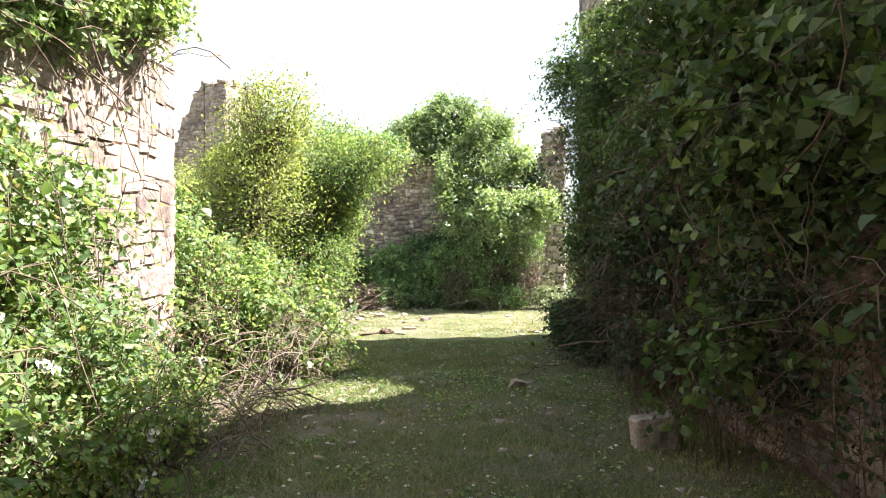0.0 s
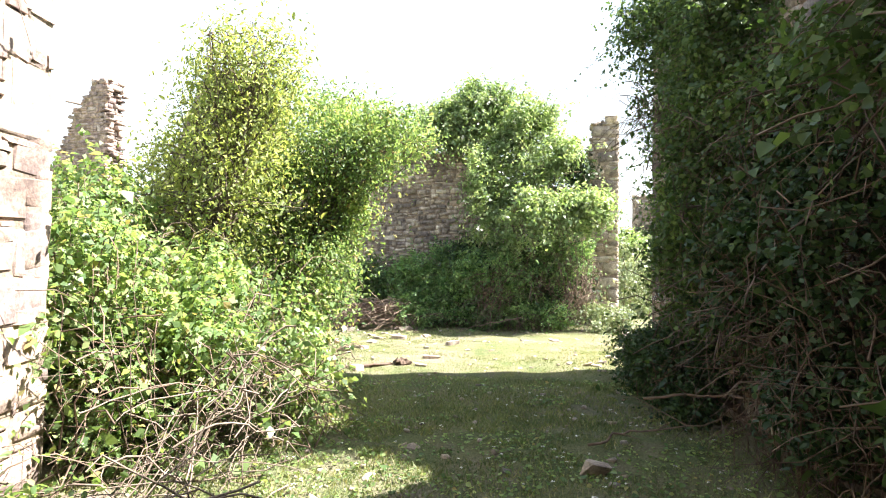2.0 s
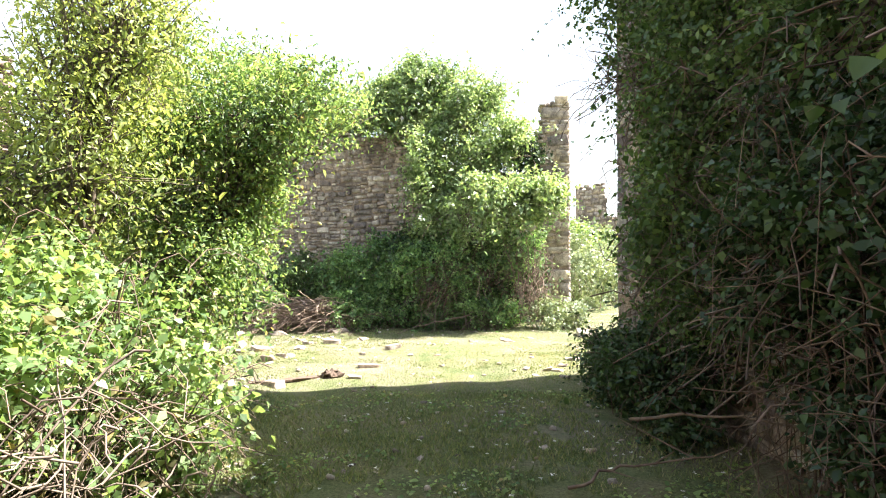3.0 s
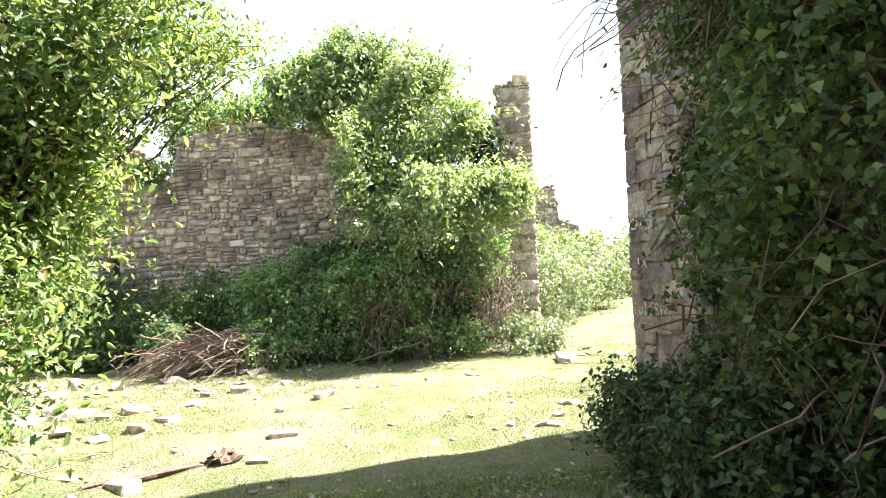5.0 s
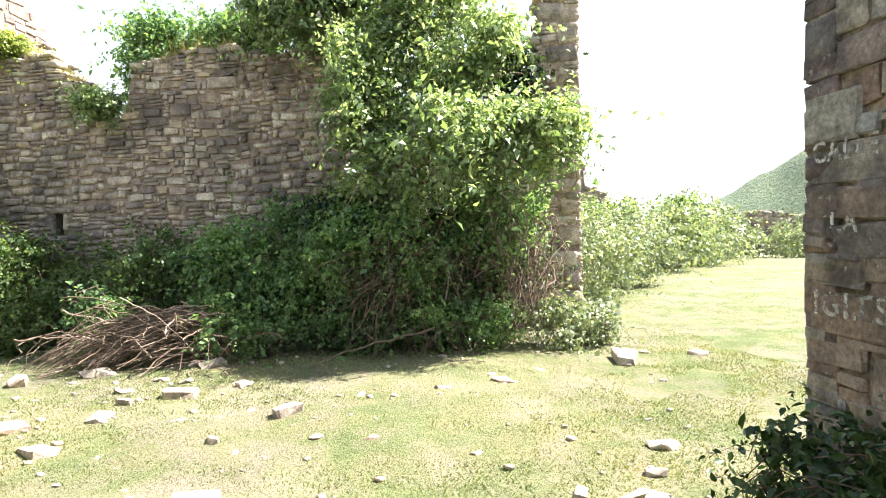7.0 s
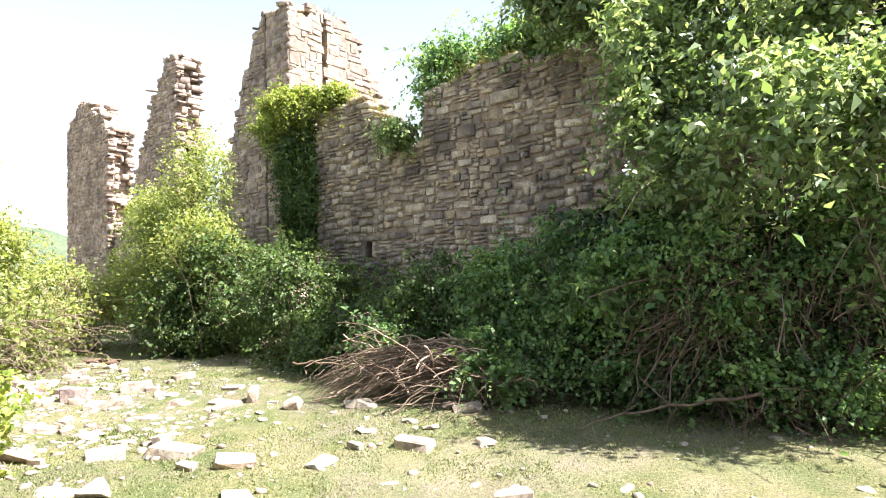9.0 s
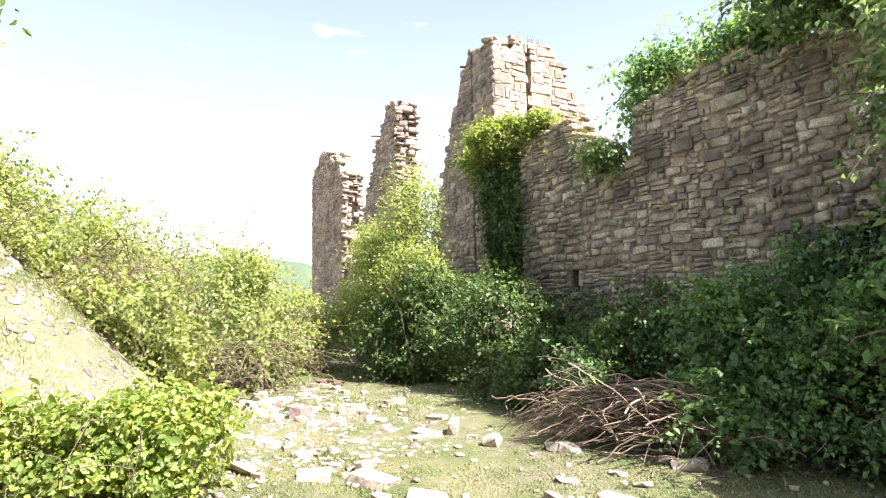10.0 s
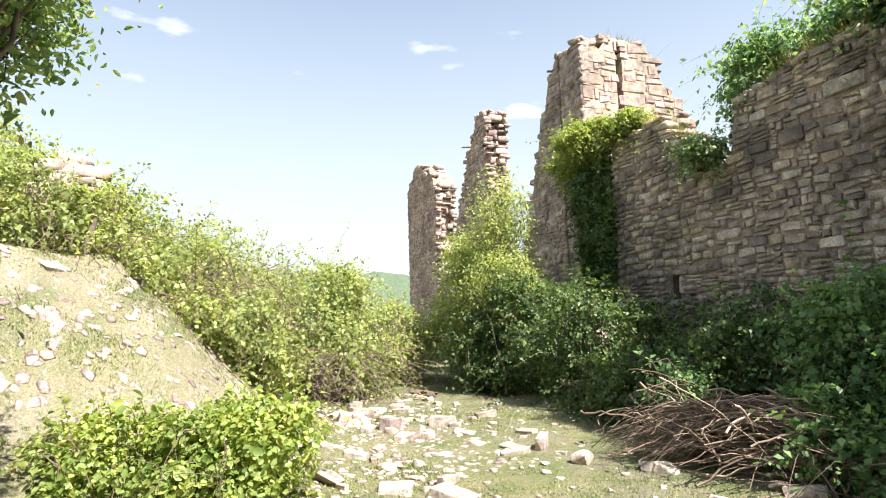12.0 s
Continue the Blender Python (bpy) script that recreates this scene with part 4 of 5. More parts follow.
# before the court wall
bush("elder_thicket", [(0.15, 16.35, 5.05, 0.82, 0.6, 0.95), (-0.8, 16.5, 4.8, 0.7, 0.42, 0.55), (0.95, 15.6, 3.7, 0.85, 0.65, 0.9), (1.4, 15.85, 4.7, 0.65, 0.6, 0.65), (1.85, 15.45, 3.8, 0.5, 0.5, 0.5), (2.35, 14.65, 2.45, 0.62, 0.55, 0.48), (1.45, 14.6, 2.5, 0.6, 0.55, 0.5), (0.25, 15.3, 3.1, 0.5, 0.5, 0.8), (0.6, 14.9, 2.1, 0.6, 0.5, 0.6)],
     72000, elder_leaf, 0.074, "large bright elder overgrowing the court wall", "bush", seed=21, width=0.46, flowers=60, shoot=0.34, rough=0.42, scale=2.2, gaps=0.0, depth=0.4, filler=0.12, tangled=60, lite=True)
bush("elder_skirt", [(0.2, 15.0, 1.3, 0.6, 0.4, 0.7), (0.95, 14.85, 1.2, 0.55, 0.35, 0.6), (1.75, 14.85, 1.45, 0.55, 0.35, 0.55), (2.4, 15.2, 1.5, 0.4, 0.35, 0.5)], 19000, nettle_leaf, 0.055, "shaded green elder growth under the crown", "bush", seed=30, width=0.5, shoot=0.3, gaps=-0.1, tangled=90, lite=True)
bush("wall_top_elder", [(-0.5, 17.2, 4.7, 0.7, 0.45, 0.5), (-1.5, 17.5, 4.6, 0.7, 0.4, 0.32), (-2.5, 17.8, 4.55, 0.6, 0.4, 0.35), (-3.05, 17.75, 4.25, 0.48, 0.42, 0.75), (0.2, 16.8, 5.1, 0.7, 0.5, 0.6)], 32000, nettle_leaf, 0.07, "green elder bushes growing behind the wall top", "bush", canes=12, seed=22, width=0.5, shoot=0.35, lite=True)
bush("bramble_mound", [(-0.35, 15.15, 0.5, 0.75, 0.6, 0.8), (-1.25, 15.45, 0.65, 0.85, 0.65, 0.95), (-0.4, 15.6, 1.4, 0.7, 0.5, 0.6), (-1.45, 14.95, 0.45, 0.5, 0.3, 0.5), (-1.25, 14.6, 0.3, 0.35, 0.25, 0.35), (-2.9, 15.15, 0.35, 0.5, 0.3, 0.42)], 34000, nettle_leaf, 0.05, "green bramble mound beneath the elder", canes=30, seed=23, cane_r=0.006, tangled=200, over=0.6, rough=0.36, lite=True)
bush("bramble_mound", [(1.1, 14.75, 0.32, 0.45, 0.4, 0.45), (0.55, 14.9, 0.28, 0.35, 0.35, 0.38), (1.65, 14.7, 0.28, 0.35, 0.35, 0.38)], 8000, nettle_leaf, 0.045, "low dark bramble growing from the shaded wall foot", canes=20, seed=24, cane_r=0.005, tangled=60, over=0.6, rough=0.36, lite=True)
# the high third lobe is added to imitate the dark hollow beside the pillar
bush("shaded_ivy", [(0.4, 15.5, 1.0, 1.2, 0.35, 1.1), (1.7, 15.25, 1.1, 0.9, 0.35, 1.2), (2.3, 15.75, 3.5, 0.35, 0.2, 0.8)], 22000, ivy_leaf, 0.06, "deep shaded ivy against the court wall, with a dark clump standing in for a shaded hollow", "ivy", seed=29, tangled=160, lite=True)
bush("pale_bramble", [(2.5, 14.5, 0.25, 0.45, 0.35, 0.35), (3.0, 14.7, 0.2, 0.35, 0.3, 0.3)], 5000, silver_leaf, 0.05, "pale low brambles at the foot of the wall end", canes=20, seed=28, lite=True)
bush("wall_foot_brambles", [(-3.6, 16.5, 0.55, 1.0, 0.7, 0.85), (-5.1, 16.6, 0.8, 1.0, 0.9, 1.15), (-6.6, 16.8, 0.9, 1.1, 0.9, 1.25), (-2.4, 16.0, 0.6, 0.9, 0.6, 0.85), (-4.3, 16.0, 0.35, 0.7, 0.6, 0.6), (-7.6, 16.6, 0.7, 0.8, 0.8, 0.9)], 56000, vine_leaf, 0.052, "low green brambles along the wall foot", canes=60, seed=24, rough=0.36, lite=True)
tree("hawthorn_tree", (-8.4, 17.2), [(-8.1, 17.0, 1.9, 1.1, 0.9, 0.9), (-7.65, 16.95, 3.0, 0.75, 0.65, 0.95), (-8.9, 17.2, 1.1, 1.3, 0.9, 0.85), (-9.8, 17.4, 1.2, 1.0, 0.8, 0.9), (-9.0, 17.2, 2.5, 0.7, 0.6, 0.6), (-7.3, 16.6, 1.9, 0.8, 0.6, 0.7)], 43000, olive_leaf, 0.052, "small yellow-green hawthorn below the ruined piers", 25, 0.05, limbs=18, twigs=200, lite=True)
bush("ivy_curtain", [(-6.45, 18.15, 3.2, 0.5, 0.22, 1.2), (-6.4, 18.12, 2.0, 0.48, 0.22, 1.1), (-6.0, 18.02, 2.9, 0.26, 0.16, 1.6)], 30000, vine_leaf, 0.05, "dark green ivy hanging down the broken wall corner", "ivy", seed=26, shoot=0.14, rough=0.2, gaps=-0.7, lite=True)
bush("creeper_crest", [(-6.3, 17.95, 4.5, 0.75, 0.4, 0.32), (-7.0, 18.25, 4.2, 0.5, 0.3, 0.4), (-5.4, 17.85, 4.5, 0.6, 0.3, 0.18)], 17000, lime_leaf, 0.05, "bright yellow-green creeper heaped on the wall corner", "ivy", seed=34, shoot=0.22, lite=True)
bush("notch_bush", [(-3.75, 17.35, 3.5, 0.4, 0.28, 0.2)], 3200, elder_leaf, 0.045, "small green bush growing in the wall notch", seed=27, shoot=0.2, lite=True)

dead_rng = np.random.RandomState(17)
for box, along, n, lab in (((1.75, 2.55, 14.35, 14.75, 0.5, 1.6), (0.15, 0.1, 1), 110, "dry brown stems hanging under the elder"), ((0.1, 0.9, 14.55, 14.95, 0.5, 1.35), (0.7, 0.2, 0.6), 90, "bare reddish canes in a hollow of the brambles"), ((1.1, 1.7, 14.7, 15.0, 0.4, 1.4), (0.2, 0.1, 1), 60, "bare brown stems in the shade of the elder")):
    at = np.array([(box[0] + box[1]) / 2, (box[2] + box[3]) / 2, 0.0])
    ob = thing("dead_canes", at, lab, "canes")
    for _ in range(n):
        v, f = tangle(1, box, dead_rng, along, 0.35, (0.5, 1.2), (0.003, 0.009), 0.4, 4)
        part("cane", mesh_np("cane", v - at, f, cane_mat, True), ob)

dry_cane = plain_material("grey brown dry cane", (0.118, 0.085, 0.065), (0.248, 0.195, 0.153), 14)
for box, along, n, lab in (((-2.1, -1.35, 3.9, 5.4, 0.02, 0.4), (0.5, 0.8, 0.1), 95, "mat of dry grey-brown canes at the foot of the brambles"),
                           ((-2.0, -1.3, 5.5, 6.9, 0.1, 0.85), (0.3, 0.6, 0.5), 90, "dry brown canes showing through the sunlit brambles"),
                           ((-8.15, -7.45, 13.2, 14.3, 0.05, 0.85), (0.6, 0.5, 0.3), 110, "dry reddish canes under the broad bramble bush"),
                           ((-7.9, -7.2, 10.3, 12.2, 1.2, 2.2), (0.2, 0.8, -0.3), 90, "dry canes hanging over the edge of the mound")):
    at = np.array([(box[0] + box[1]) / 2, (box[2] + box[3]) / 2, float(ground_z((box[0] + box[1]) / 2, (box[2] + box[3]) / 2))])
    ob = thing("dead_canes", at, lab, "canes")
    for _ in range(n):
        v, f = tangle(1, box, dead_rng, along, 0.6, (0.4, 1.1), (0.003, 0.008), 0.5, 4)
        part("cane", mesh_np("cane", v - at, f, dry_cane, True), ob)

# the mound and the court's far side
bush("bramble_bush", [(-9.8, 14.0, 1.2, 1.6, 1.1, 1.4), (-8.5, 14.3, 0.8, 0.9, 0.8, 1.0), (-11.2, 13.2, 1.5, 1.2, 1.2, 1.4), (-10.2, 16.0, 0.9, 0.9, 0.8, 1.1)], 48000, olive_leaf, 0.055, "broad sunlit bramble bush with dry canes and roses", canes=90, seed=31, flowers=40, tangled=520, shoot=0.4, lite=True)
bush("bramble_bush", [(-7.6, 8.4, 2.8, 1.3, 1.5, 1.0), (-8.6, 10.2, 2.5, 1.3, 1.4, 1.0), (-9.2, 11.8, 2.0, 1.1, 1.3, 1.0), (-9.4, 8.0, 3.7, 1.3, 1.5, 0.9), (-9.0, 9.7, 3.2, 0.9, 0.9, 0.7), (-8.1, 10.6, 2.6, 0.7, 0.6, 0.6), (-7.5, 10.9, 1.9, 0.7, 0.6, 0.5), (-7.6, 11.9, 1.35, 0.7, 0.6, 0.55), (-7.1, 11.5, 1.4, 0.5, 0.4, 0.4), (-7.2, 12.4, 0.8, 0.6, 0.45, 0.5), (-7.2, 10.3, 2.3, 0.35, 0.45, 0.3), (-7.55, 10.0, 2.75, 0.35, 0.6, 0.4)], 68000, olive_leaf, 0.055, "green brambles covering the crest of the mound", canes=80, seed=32, tangled=300, shoot=0.35, lite=True)
bush("bramble_bush", [(-3.7, 10.95, 0.38, 0.75, 0.7, 0.42), (-4.05, 10.25, 0.42, 0.65, 0.65, 0.42)], 26000, lime_leaf, 0.04, "low bright yellow-green bramble bush beside the rubble", canes=30, seed=33, shoot=0.2, width=0.85, gaps=-0.15, rough=0.42)

# beyond the gate
bush("pale_bramble", [(4.3, 18.5, 0.7, 0.9, 0.9, 0.9), (5.2, 20.0, 0.8, 1.2, 1.1, 1.1), (6.6, 22.0, 0.9, 1.4, 1.2, 1.2), (4.2, 20.5, 1.2, 1.1, 1.1, 1.2)], 20000, silver_leaf, 0.075, "pale sunlit brambles beyond the broken wall end", canes=60, seed=41, shoot=0.4, lite=True)
bush("field_thicket", [(9.5, 26, 1.0, 2.2, 1.6, 1.5), (12.5, 29, 1.1, 2.4, 1.8, 1.5), (7.0, 28, 1.3, 2.4, 1.8, 1.8), (16, 33, 0.9, 2.6, 2, 1.3), (21, 33, 0.7, 2.4, 1.6, 0.9), (27, 37, 1.2, 4, 2, 1.4)], 22000, silver_leaf, 0.14, "sunlit hedge thicket across the field", seed=42, shoot=0.6, lite=True)
bush("field_bush", [(6.2, 24.5, 1.5, 1.2, 1.0, 1.1), (8.4, 26.5, 1.4, 1.4, 1.0, 1.2), (11.5, 27.5, 1.6, 1.3, 1.0, 1.0)], 12000, bramble_leaf, 0.1, "rounded green bushes standing among paler brambles", seed=44, shoot=0.4, gaps=-0.1, lite=True)
tree("field_tree", (20.2, 39.5), [(20.2, 39.5, 2.0, 1.2, 1.0, 0.9), (20.7, 39.5, 1.3, 1.0, 1.0, 0.8)], 5000, ivy_leaf, 0.18, "distant dark round tree beside the field wall", 43, 0.14, limbs=8, twigs=60, lite=True)


# ---- loose stones ----
def rock_mesh(seed, material, flat=0.5, worn_edges=True):
    """An angular broken stone, about 1 m across, its foot at z = 0."""
    r = random.Random(seed)
    bm = bmesh.new()
    for _ in range(13):
        v = Vector((r.uniform(-1, 1), r.uniform(-0.8, 0.8), r.uniform(-1, 1)))
        m = max(abs(v.x), abs(v.y) / 0.8, abs(v.z))
        v /= m * r.uniform(1.0, 1.25)
        bm.verts.new((v.x * 0.5, v.y * 0.5, v.z * 0.5 * flat))
    hull = bmesh.ops.convex_hull(bm, input=bm.verts[:])
    bmesh.ops.delete(bm, geom=[g for g in hull["geom_interior"] if isinstance(g, bmesh.types.BMVert)], context="VERTS")
    if worn_edges:
        bmesh.ops.bevel(bm, geom=bm.edges[:], offset=0.035, segments=1, affect="EDGES", clamp_overlap=True)
    low = min(v.co.z for v in bm.verts)
    for v in bm.verts:
        v.co.z -= low
    me = bpy.data.meshes.new("loose_stone")
    bm.to_mesh(me)
    bm.free()
    me.materials.append(material)
    return me


ROCKS = [rock_mesh(200 + i, pale_one, f) for i, f in enumerate((0.35, 0.5, 0.65, 0.4, 0.55, 0.7, 0.3, 0.45, 0.6, 0.5))]
RED_ROCKS = [rock_mesh(230 + i, warm_one, f) for i, f in enumerate((0.6, 0.45, 0.7))]


def slab_mesh(seed, material, flat):
    """A squared, split block of wall stone, about 1 m long, its foot at z = 0."""
    me = block_mesh(seed, material, 0.16, 0.07)
    me.transform(Matrix.LocRotScale((0, 0, 0.5 * flat), Euler((0, 0, 0)), (1, 0.72, flat)) @ Matrix.Rotation(-math.pi / 2, 4, "X"))
    return me


SLABS = [slab_mesh(260 + i, pale_one, f) for i, f in enumerate((0.34, 0.45, 0.28, 0.52, 0.4, 0.6))]
RED_SLABS = [slab_mesh(270 + i, warm_one, f) for i, f in enumerate((0.62, 0.55))]
GREY_SLABS = [slab_mesh(275 + i, stone_one, f) for i, f in enumerate((0.75, 0.7))]
GREY_ROCKS = [rock_mesh(240 + i, stone_one, f) for i, f in enumerate((0.6, 0.45, 0.7))]
stone_rng = random.Random(77)


def slope_at(x, y, e=0.3):
    """The upward normal of the ground."""
    return Vector((float(ground_z(x - e, y) - ground_z(x + e, y)), float(ground_z(x, y - e) - ground_z(x, y + e)), 2 * e)).normalized()


def loose_stone(x, y, size, label="pale angular stone lying on the grass", meshes=ROCKS, group="stones scattered over the court", sink=0.3, flat=0.72):
    if math.hypot(x + 4.3, y - 10.5) < 1.3:
        x, y = x + 1.2, y + 2.6
    o = new("loose_stone", stone_rng.choice(meshes))
    k = size * stone_rng.uniform(0.85, 1.15)
    z = float(ground_z(x, y))
    lie = Vector((0, 0, 1)).rotation_difference(slope_at(x, y)).to_matrix().to_4x4()
    o.matrix_world = Matrix.Translation((x, y, z - sink * size * 0.3)) @ lie @ Matrix.LocRotScale((0, 0, 0), Euler((stone_rng.uniform(-0.12, 0.12), stone_rng.uniform(-0.12, 0.12), stone_rng.uniform(0, 6.28))), (k, k * stone_rng.uniform(0.6, 0.95), k * flat))
    return tagged(o, label, "stone", group)


loose_stone(-1.4, 14.3, 0.34)
for x, y, size in ((2.3, 14.47, 0.19), (1.1, 14.29, 0.11), (2.0, 13.5, 0.19), (2.95, 13.61, 0.4), (0.92, 12.86, 0.14), (-0.36, 12.46, 0.19), (-0.91, 13.45, 0.13), (-1.8, 13.01, 0.1), (-1.84, 12.64, 0.22), (-1.22, 12.5, 0.15), (0.18, 12.86, 0.19), (-1.78, 13.86, 0.14), (-1.51, 13.74, 0.13), (1.59, 14.77, 0.13), (1.5, 13.11, 0.26), (-3.76, 13.69, 0.29), (-3.45, 13.99, 0.1),
                   (-1.94, 13.43, 0.21), (-0.64, 10.95, 0.24), (-1.9, 11.9, 0.32), (-1.61, 9.95, 0.24), (-2.33, 11.35, 0.23), (-2.98, 12.38, 0.39), (-0.74, 10.25, 0.13), (-2.07, 11.58, 0.29), (-0.79, 11.88, 0.15), (-2.07, 10.2, 0.16), (3.85, 13.72, 0.18), (1.36, 10.7, 0.11), (1.71, 10.59, 0.16)):
    loose_stone(x, y, size * 1.12, meshes=SLABS + ROCKS[:4], flat=0.62)
loose_stone(-3.7, 13.98, 0.32, "reddish square stone block on the grass", RED_SLABS, flat=1.1)
loose_stone(-3.15, 13.95, 0.30, "rounded brown stone beside the brush pile", RED_ROCKS[:1], flat=0.9)
loose_stone(-1.6, 14.35, 0.24, "brown stone beside a pale one", RED_ROCKS)
loose_stone(0.82, 6.35, 0.2, "pale grey stone lying in the shaded lane", ROCKS, "stones in the lane", 0.15, 1.1)
loose_stone(1.66, 4.5, 0.42, "large square grey stone block under the thicket", GREY_SLABS, "stones in the lane", flat=1.0)
loose_stone(1.62, 4.75, 0.22, "grey stone leaning on a larger block", GREY_ROCKS, "stones in the lane")
loose_stone(2.45, 4.3, 0.36, "grey stone half hidden under dry canes", GREY_ROCKS, "stones in the lane")
for x, y, size in ((-0.5, 6.86, 0.2), (-0.75, 6.2, 0.16), (-1.25, 5.3, 0.18), (-1.4, 5.6, 0.2), (0.2, 6.0, 0.14), (0.0, 7.6, 0.12), (0.5, 5.0, 0.2), (-0.6, 8.3, 0.14), (0.9, 8.9, 0.12), (0.3, 4.0, 0.12), (-0.9, 4.6, 0.16), (0.7, 3.7, 0.18)):
    loose_stone(x, y, size, "flat grey stone sunk in the lane grass", GREY_ROCKS, "stones in the lane", 0.8, 0.6)
for x, y, size in ((1.75, 10.2, 0.24), (1.9, 9.9, 0.2), (1.6, 10.6, 0.18), (1.55, 9.7, 0.16), (1.9, 10.9, 0.2), (1.4, 10.3, 0.14), (2.1, 11.2, 0.24)):
    loose_stone(x, y, size, "grey stone at the foot of the gateway wall", GREY_ROCKS + ROCKS[:2], "stones at the gateway", 0.5, 0.7)
for _ in range(36):
    loose_stone(stone_rng.uniform(-4.6, 3.6), stone_rng.uniform(9.3, 14.2), stone_rng.choice((0.06, 0.08, 0.1, 0.12)), sink=0.4)
for _ in range(135):
    t = stone_rng.random() ** 0.8
    loose_stone(-3.4 - 5.6 * t + stone_rng.gauss(0, 0.8), 12.1 + 3.0 * t + stone_rng.gauss(0, 0.6), stone_rng.choice((0.1, 0.14, 0.18, 0.22, 0.28, 0.34)),
                "sunbleached broken stone fallen from the walls", SLABS + SLABS + ROCKS + RED_SLABS[:1], "rubble spread across the court", 0.4, 0.72)
for _ in range(60):
    x, y = stone_rng.uniform(-7.6, -5.0), stone_rng.uniform(9.0, 12.8)
    loose_stone(x, y, stone_rng.choice((0.16, 0.22, 0.28, 0.36)), "flat sandy stone bedded in the rubble mound", RED_ROCKS + ROCKS[:2], "stones on the mound", 0.6, 0.38)


def pebbles(n, place, material, seed, size, flat=1.0):
    rng = np.random.RandomState(seed)
    src = [arrays_of_any(rock_mesh(300 + i, material, 0.5, False)) for i in range(4)]
    vs, fs, base = [], [], 0
    for _ in range(n):
        x, y = place(rng)
        v, f = src[rng.randint(4)]
        a, k = rng.uniform(0, 6.28), size * min(1.9, math.exp(rng.normal() * 0.5))
        c, s_ = math.cos(a), math.sin(a)
        w = np.stack([v[:, 0] * c - v[:, 1] * s_, v[:, 0] * s_ + v[:, 1] * c, v[:, 2] * flat], axis=1) * k
        up = slope_at(x, y)
        w[:, 2] -= (w[:, 0] * up.x + w[:, 1] * up.y) / up.z
        vs.append(w + np.array([x, y, float(ground_z(x, y)) - 0.2 * k * flat]))
        fs.append(f + base)
        base += len(v)
    return mesh_np("pebbles", np.concatenate(vs), np.concatenate(fs), material)


def arrays_of_any(me):
    bm = bmesh.new()
    bm.from_mesh(me)
    bmesh.ops.triangulate(bm, faces=bm.faces[:])
    out = np.array([v.co[:] for v in bm.verts]), np.array([[v.index for v in f.verts] for f in bm.faces])
    bm.free()
    return out


tagged(new("gravel", pebbles(1500, lambda r: (r.uniform(-7.8, -3.4), r.uniform(8.4, 13.6)), warm_many, 5, 0.07, 0.6)), "small sandy stones over the rubble mound", "rubble", kind="stuff")
tagged(new("gravel", pebbles(380, lambda r: (-3.2 - 5.0 * r.rand() + r.normal() * 0.7, 11.8 + 2.6 * r.rand() + r.normal() * 0.5), pale_many, 9, 0.075, 0.8)), "fist-sized pale stones among the fallen rubble", "rubble", kind="stuff")
tagged(new("gravel", pebbles(500, lambda r: (r.uniform(-9, 3.4), r.uniform(9.3, 15)), pale_many, 6, 0.045)), "small pale stones strewn over the court grass", "rubble", kind="stuff")
tagged(new("gravel", pebbles(260, lambda r: (r.uniform(-1.6, 1.9), r.uniform(1.5, 9.3)), stone_many, 7, 0.05)), "small grey stones in the lane grass", "rubble", kind="stuff")

# ---- dead wood ----
wood_rng = np.random.RandomState(91)
pile = thing("brush_pile", (-2.2, 14.62, 0.0), "heap of cut dry brown branches beside the brambles", "brush pile")


def heap_cane(r):
    """One cut cane of the heap: from its thick end at the back it arches over the heap and droops to the grass, or lies across."""
    t = np.linspace(0, 1, 12)[:, None]
    if wood_rng.rand() < 0.45:
        a = np.array([wood_rng.uniform(-0.1, 1.15), wood_rng.uniform(-0.1, 0.45), wood_rng.uniform(0.1, 0.62)])
        c = np.array([wood_rng.uniform(-1.25, -0.3), wood_rng.uniform(-0.55, 0.2), wood_rng.uniform(0.0, 0.12)])
        b = (a + c) / 2 + np.array([wood_rng.normal() * 0.15, wood_rng.normal() * 0.12, wood_rng.uniform(0.1, 0.6)])
    else:
        g = wood_rng.normal() * 0.9 + 0.4
        m = np.array([wood_rng.uniform(-0.8, 0.95), wood_rng.normal() * 0.22, 0.0])
        m[2] = wood_rng.uniform(0.05, 0.62) * (1 - (m[0] / 1.25) ** 2)
        d = np.array([math.cos(g), math.sin(g), wood_rng.normal() * 0.35]) * wood_rng.uniform(0.25, 0.7)
        a, c, b = m - d, m + d, m + np.array([0, 0, wood_rng.uniform(0, 0.3)])
    p = a * (1 - t) ** 2 + 2 * b * t * (1 - t) + c * t ** 2 + np.cumsum(wood_rng.normal(size=(12, 3)) * 0.016, axis=0)
    p[:, 2] = np.maximum(p[:, 2], 0.008 + 0.02 * wood_rng.rand())
    k = wood_rng.uniform(*r)
    return p, (k, k * 0.35)


pile.scale = (0.86, 0.9, 0.95)
pale_cane = plain_material("sunbleached cane", (0.24, 0.17, 0.13), (0.46, 0.36, 0.28), 14)
for k in range(130):
    p, rr = heap_cane((0.005, 0.013))
    v, f = tubes([p], [rr], 5)
    part("cane", mesh_np("cane", v, f, pale_cane if k % 2 == 0 else cane_mat, True), pile)
rest = [heap_cane((0.003, 0.006)) for _ in range(120)]
v, f = tubes([q[0] for q in rest], [q[1] for q in rest], 3)
part("brushwood", mesh_np("brushwood", v, f, cane_mat, True), pile, "", "stuff")


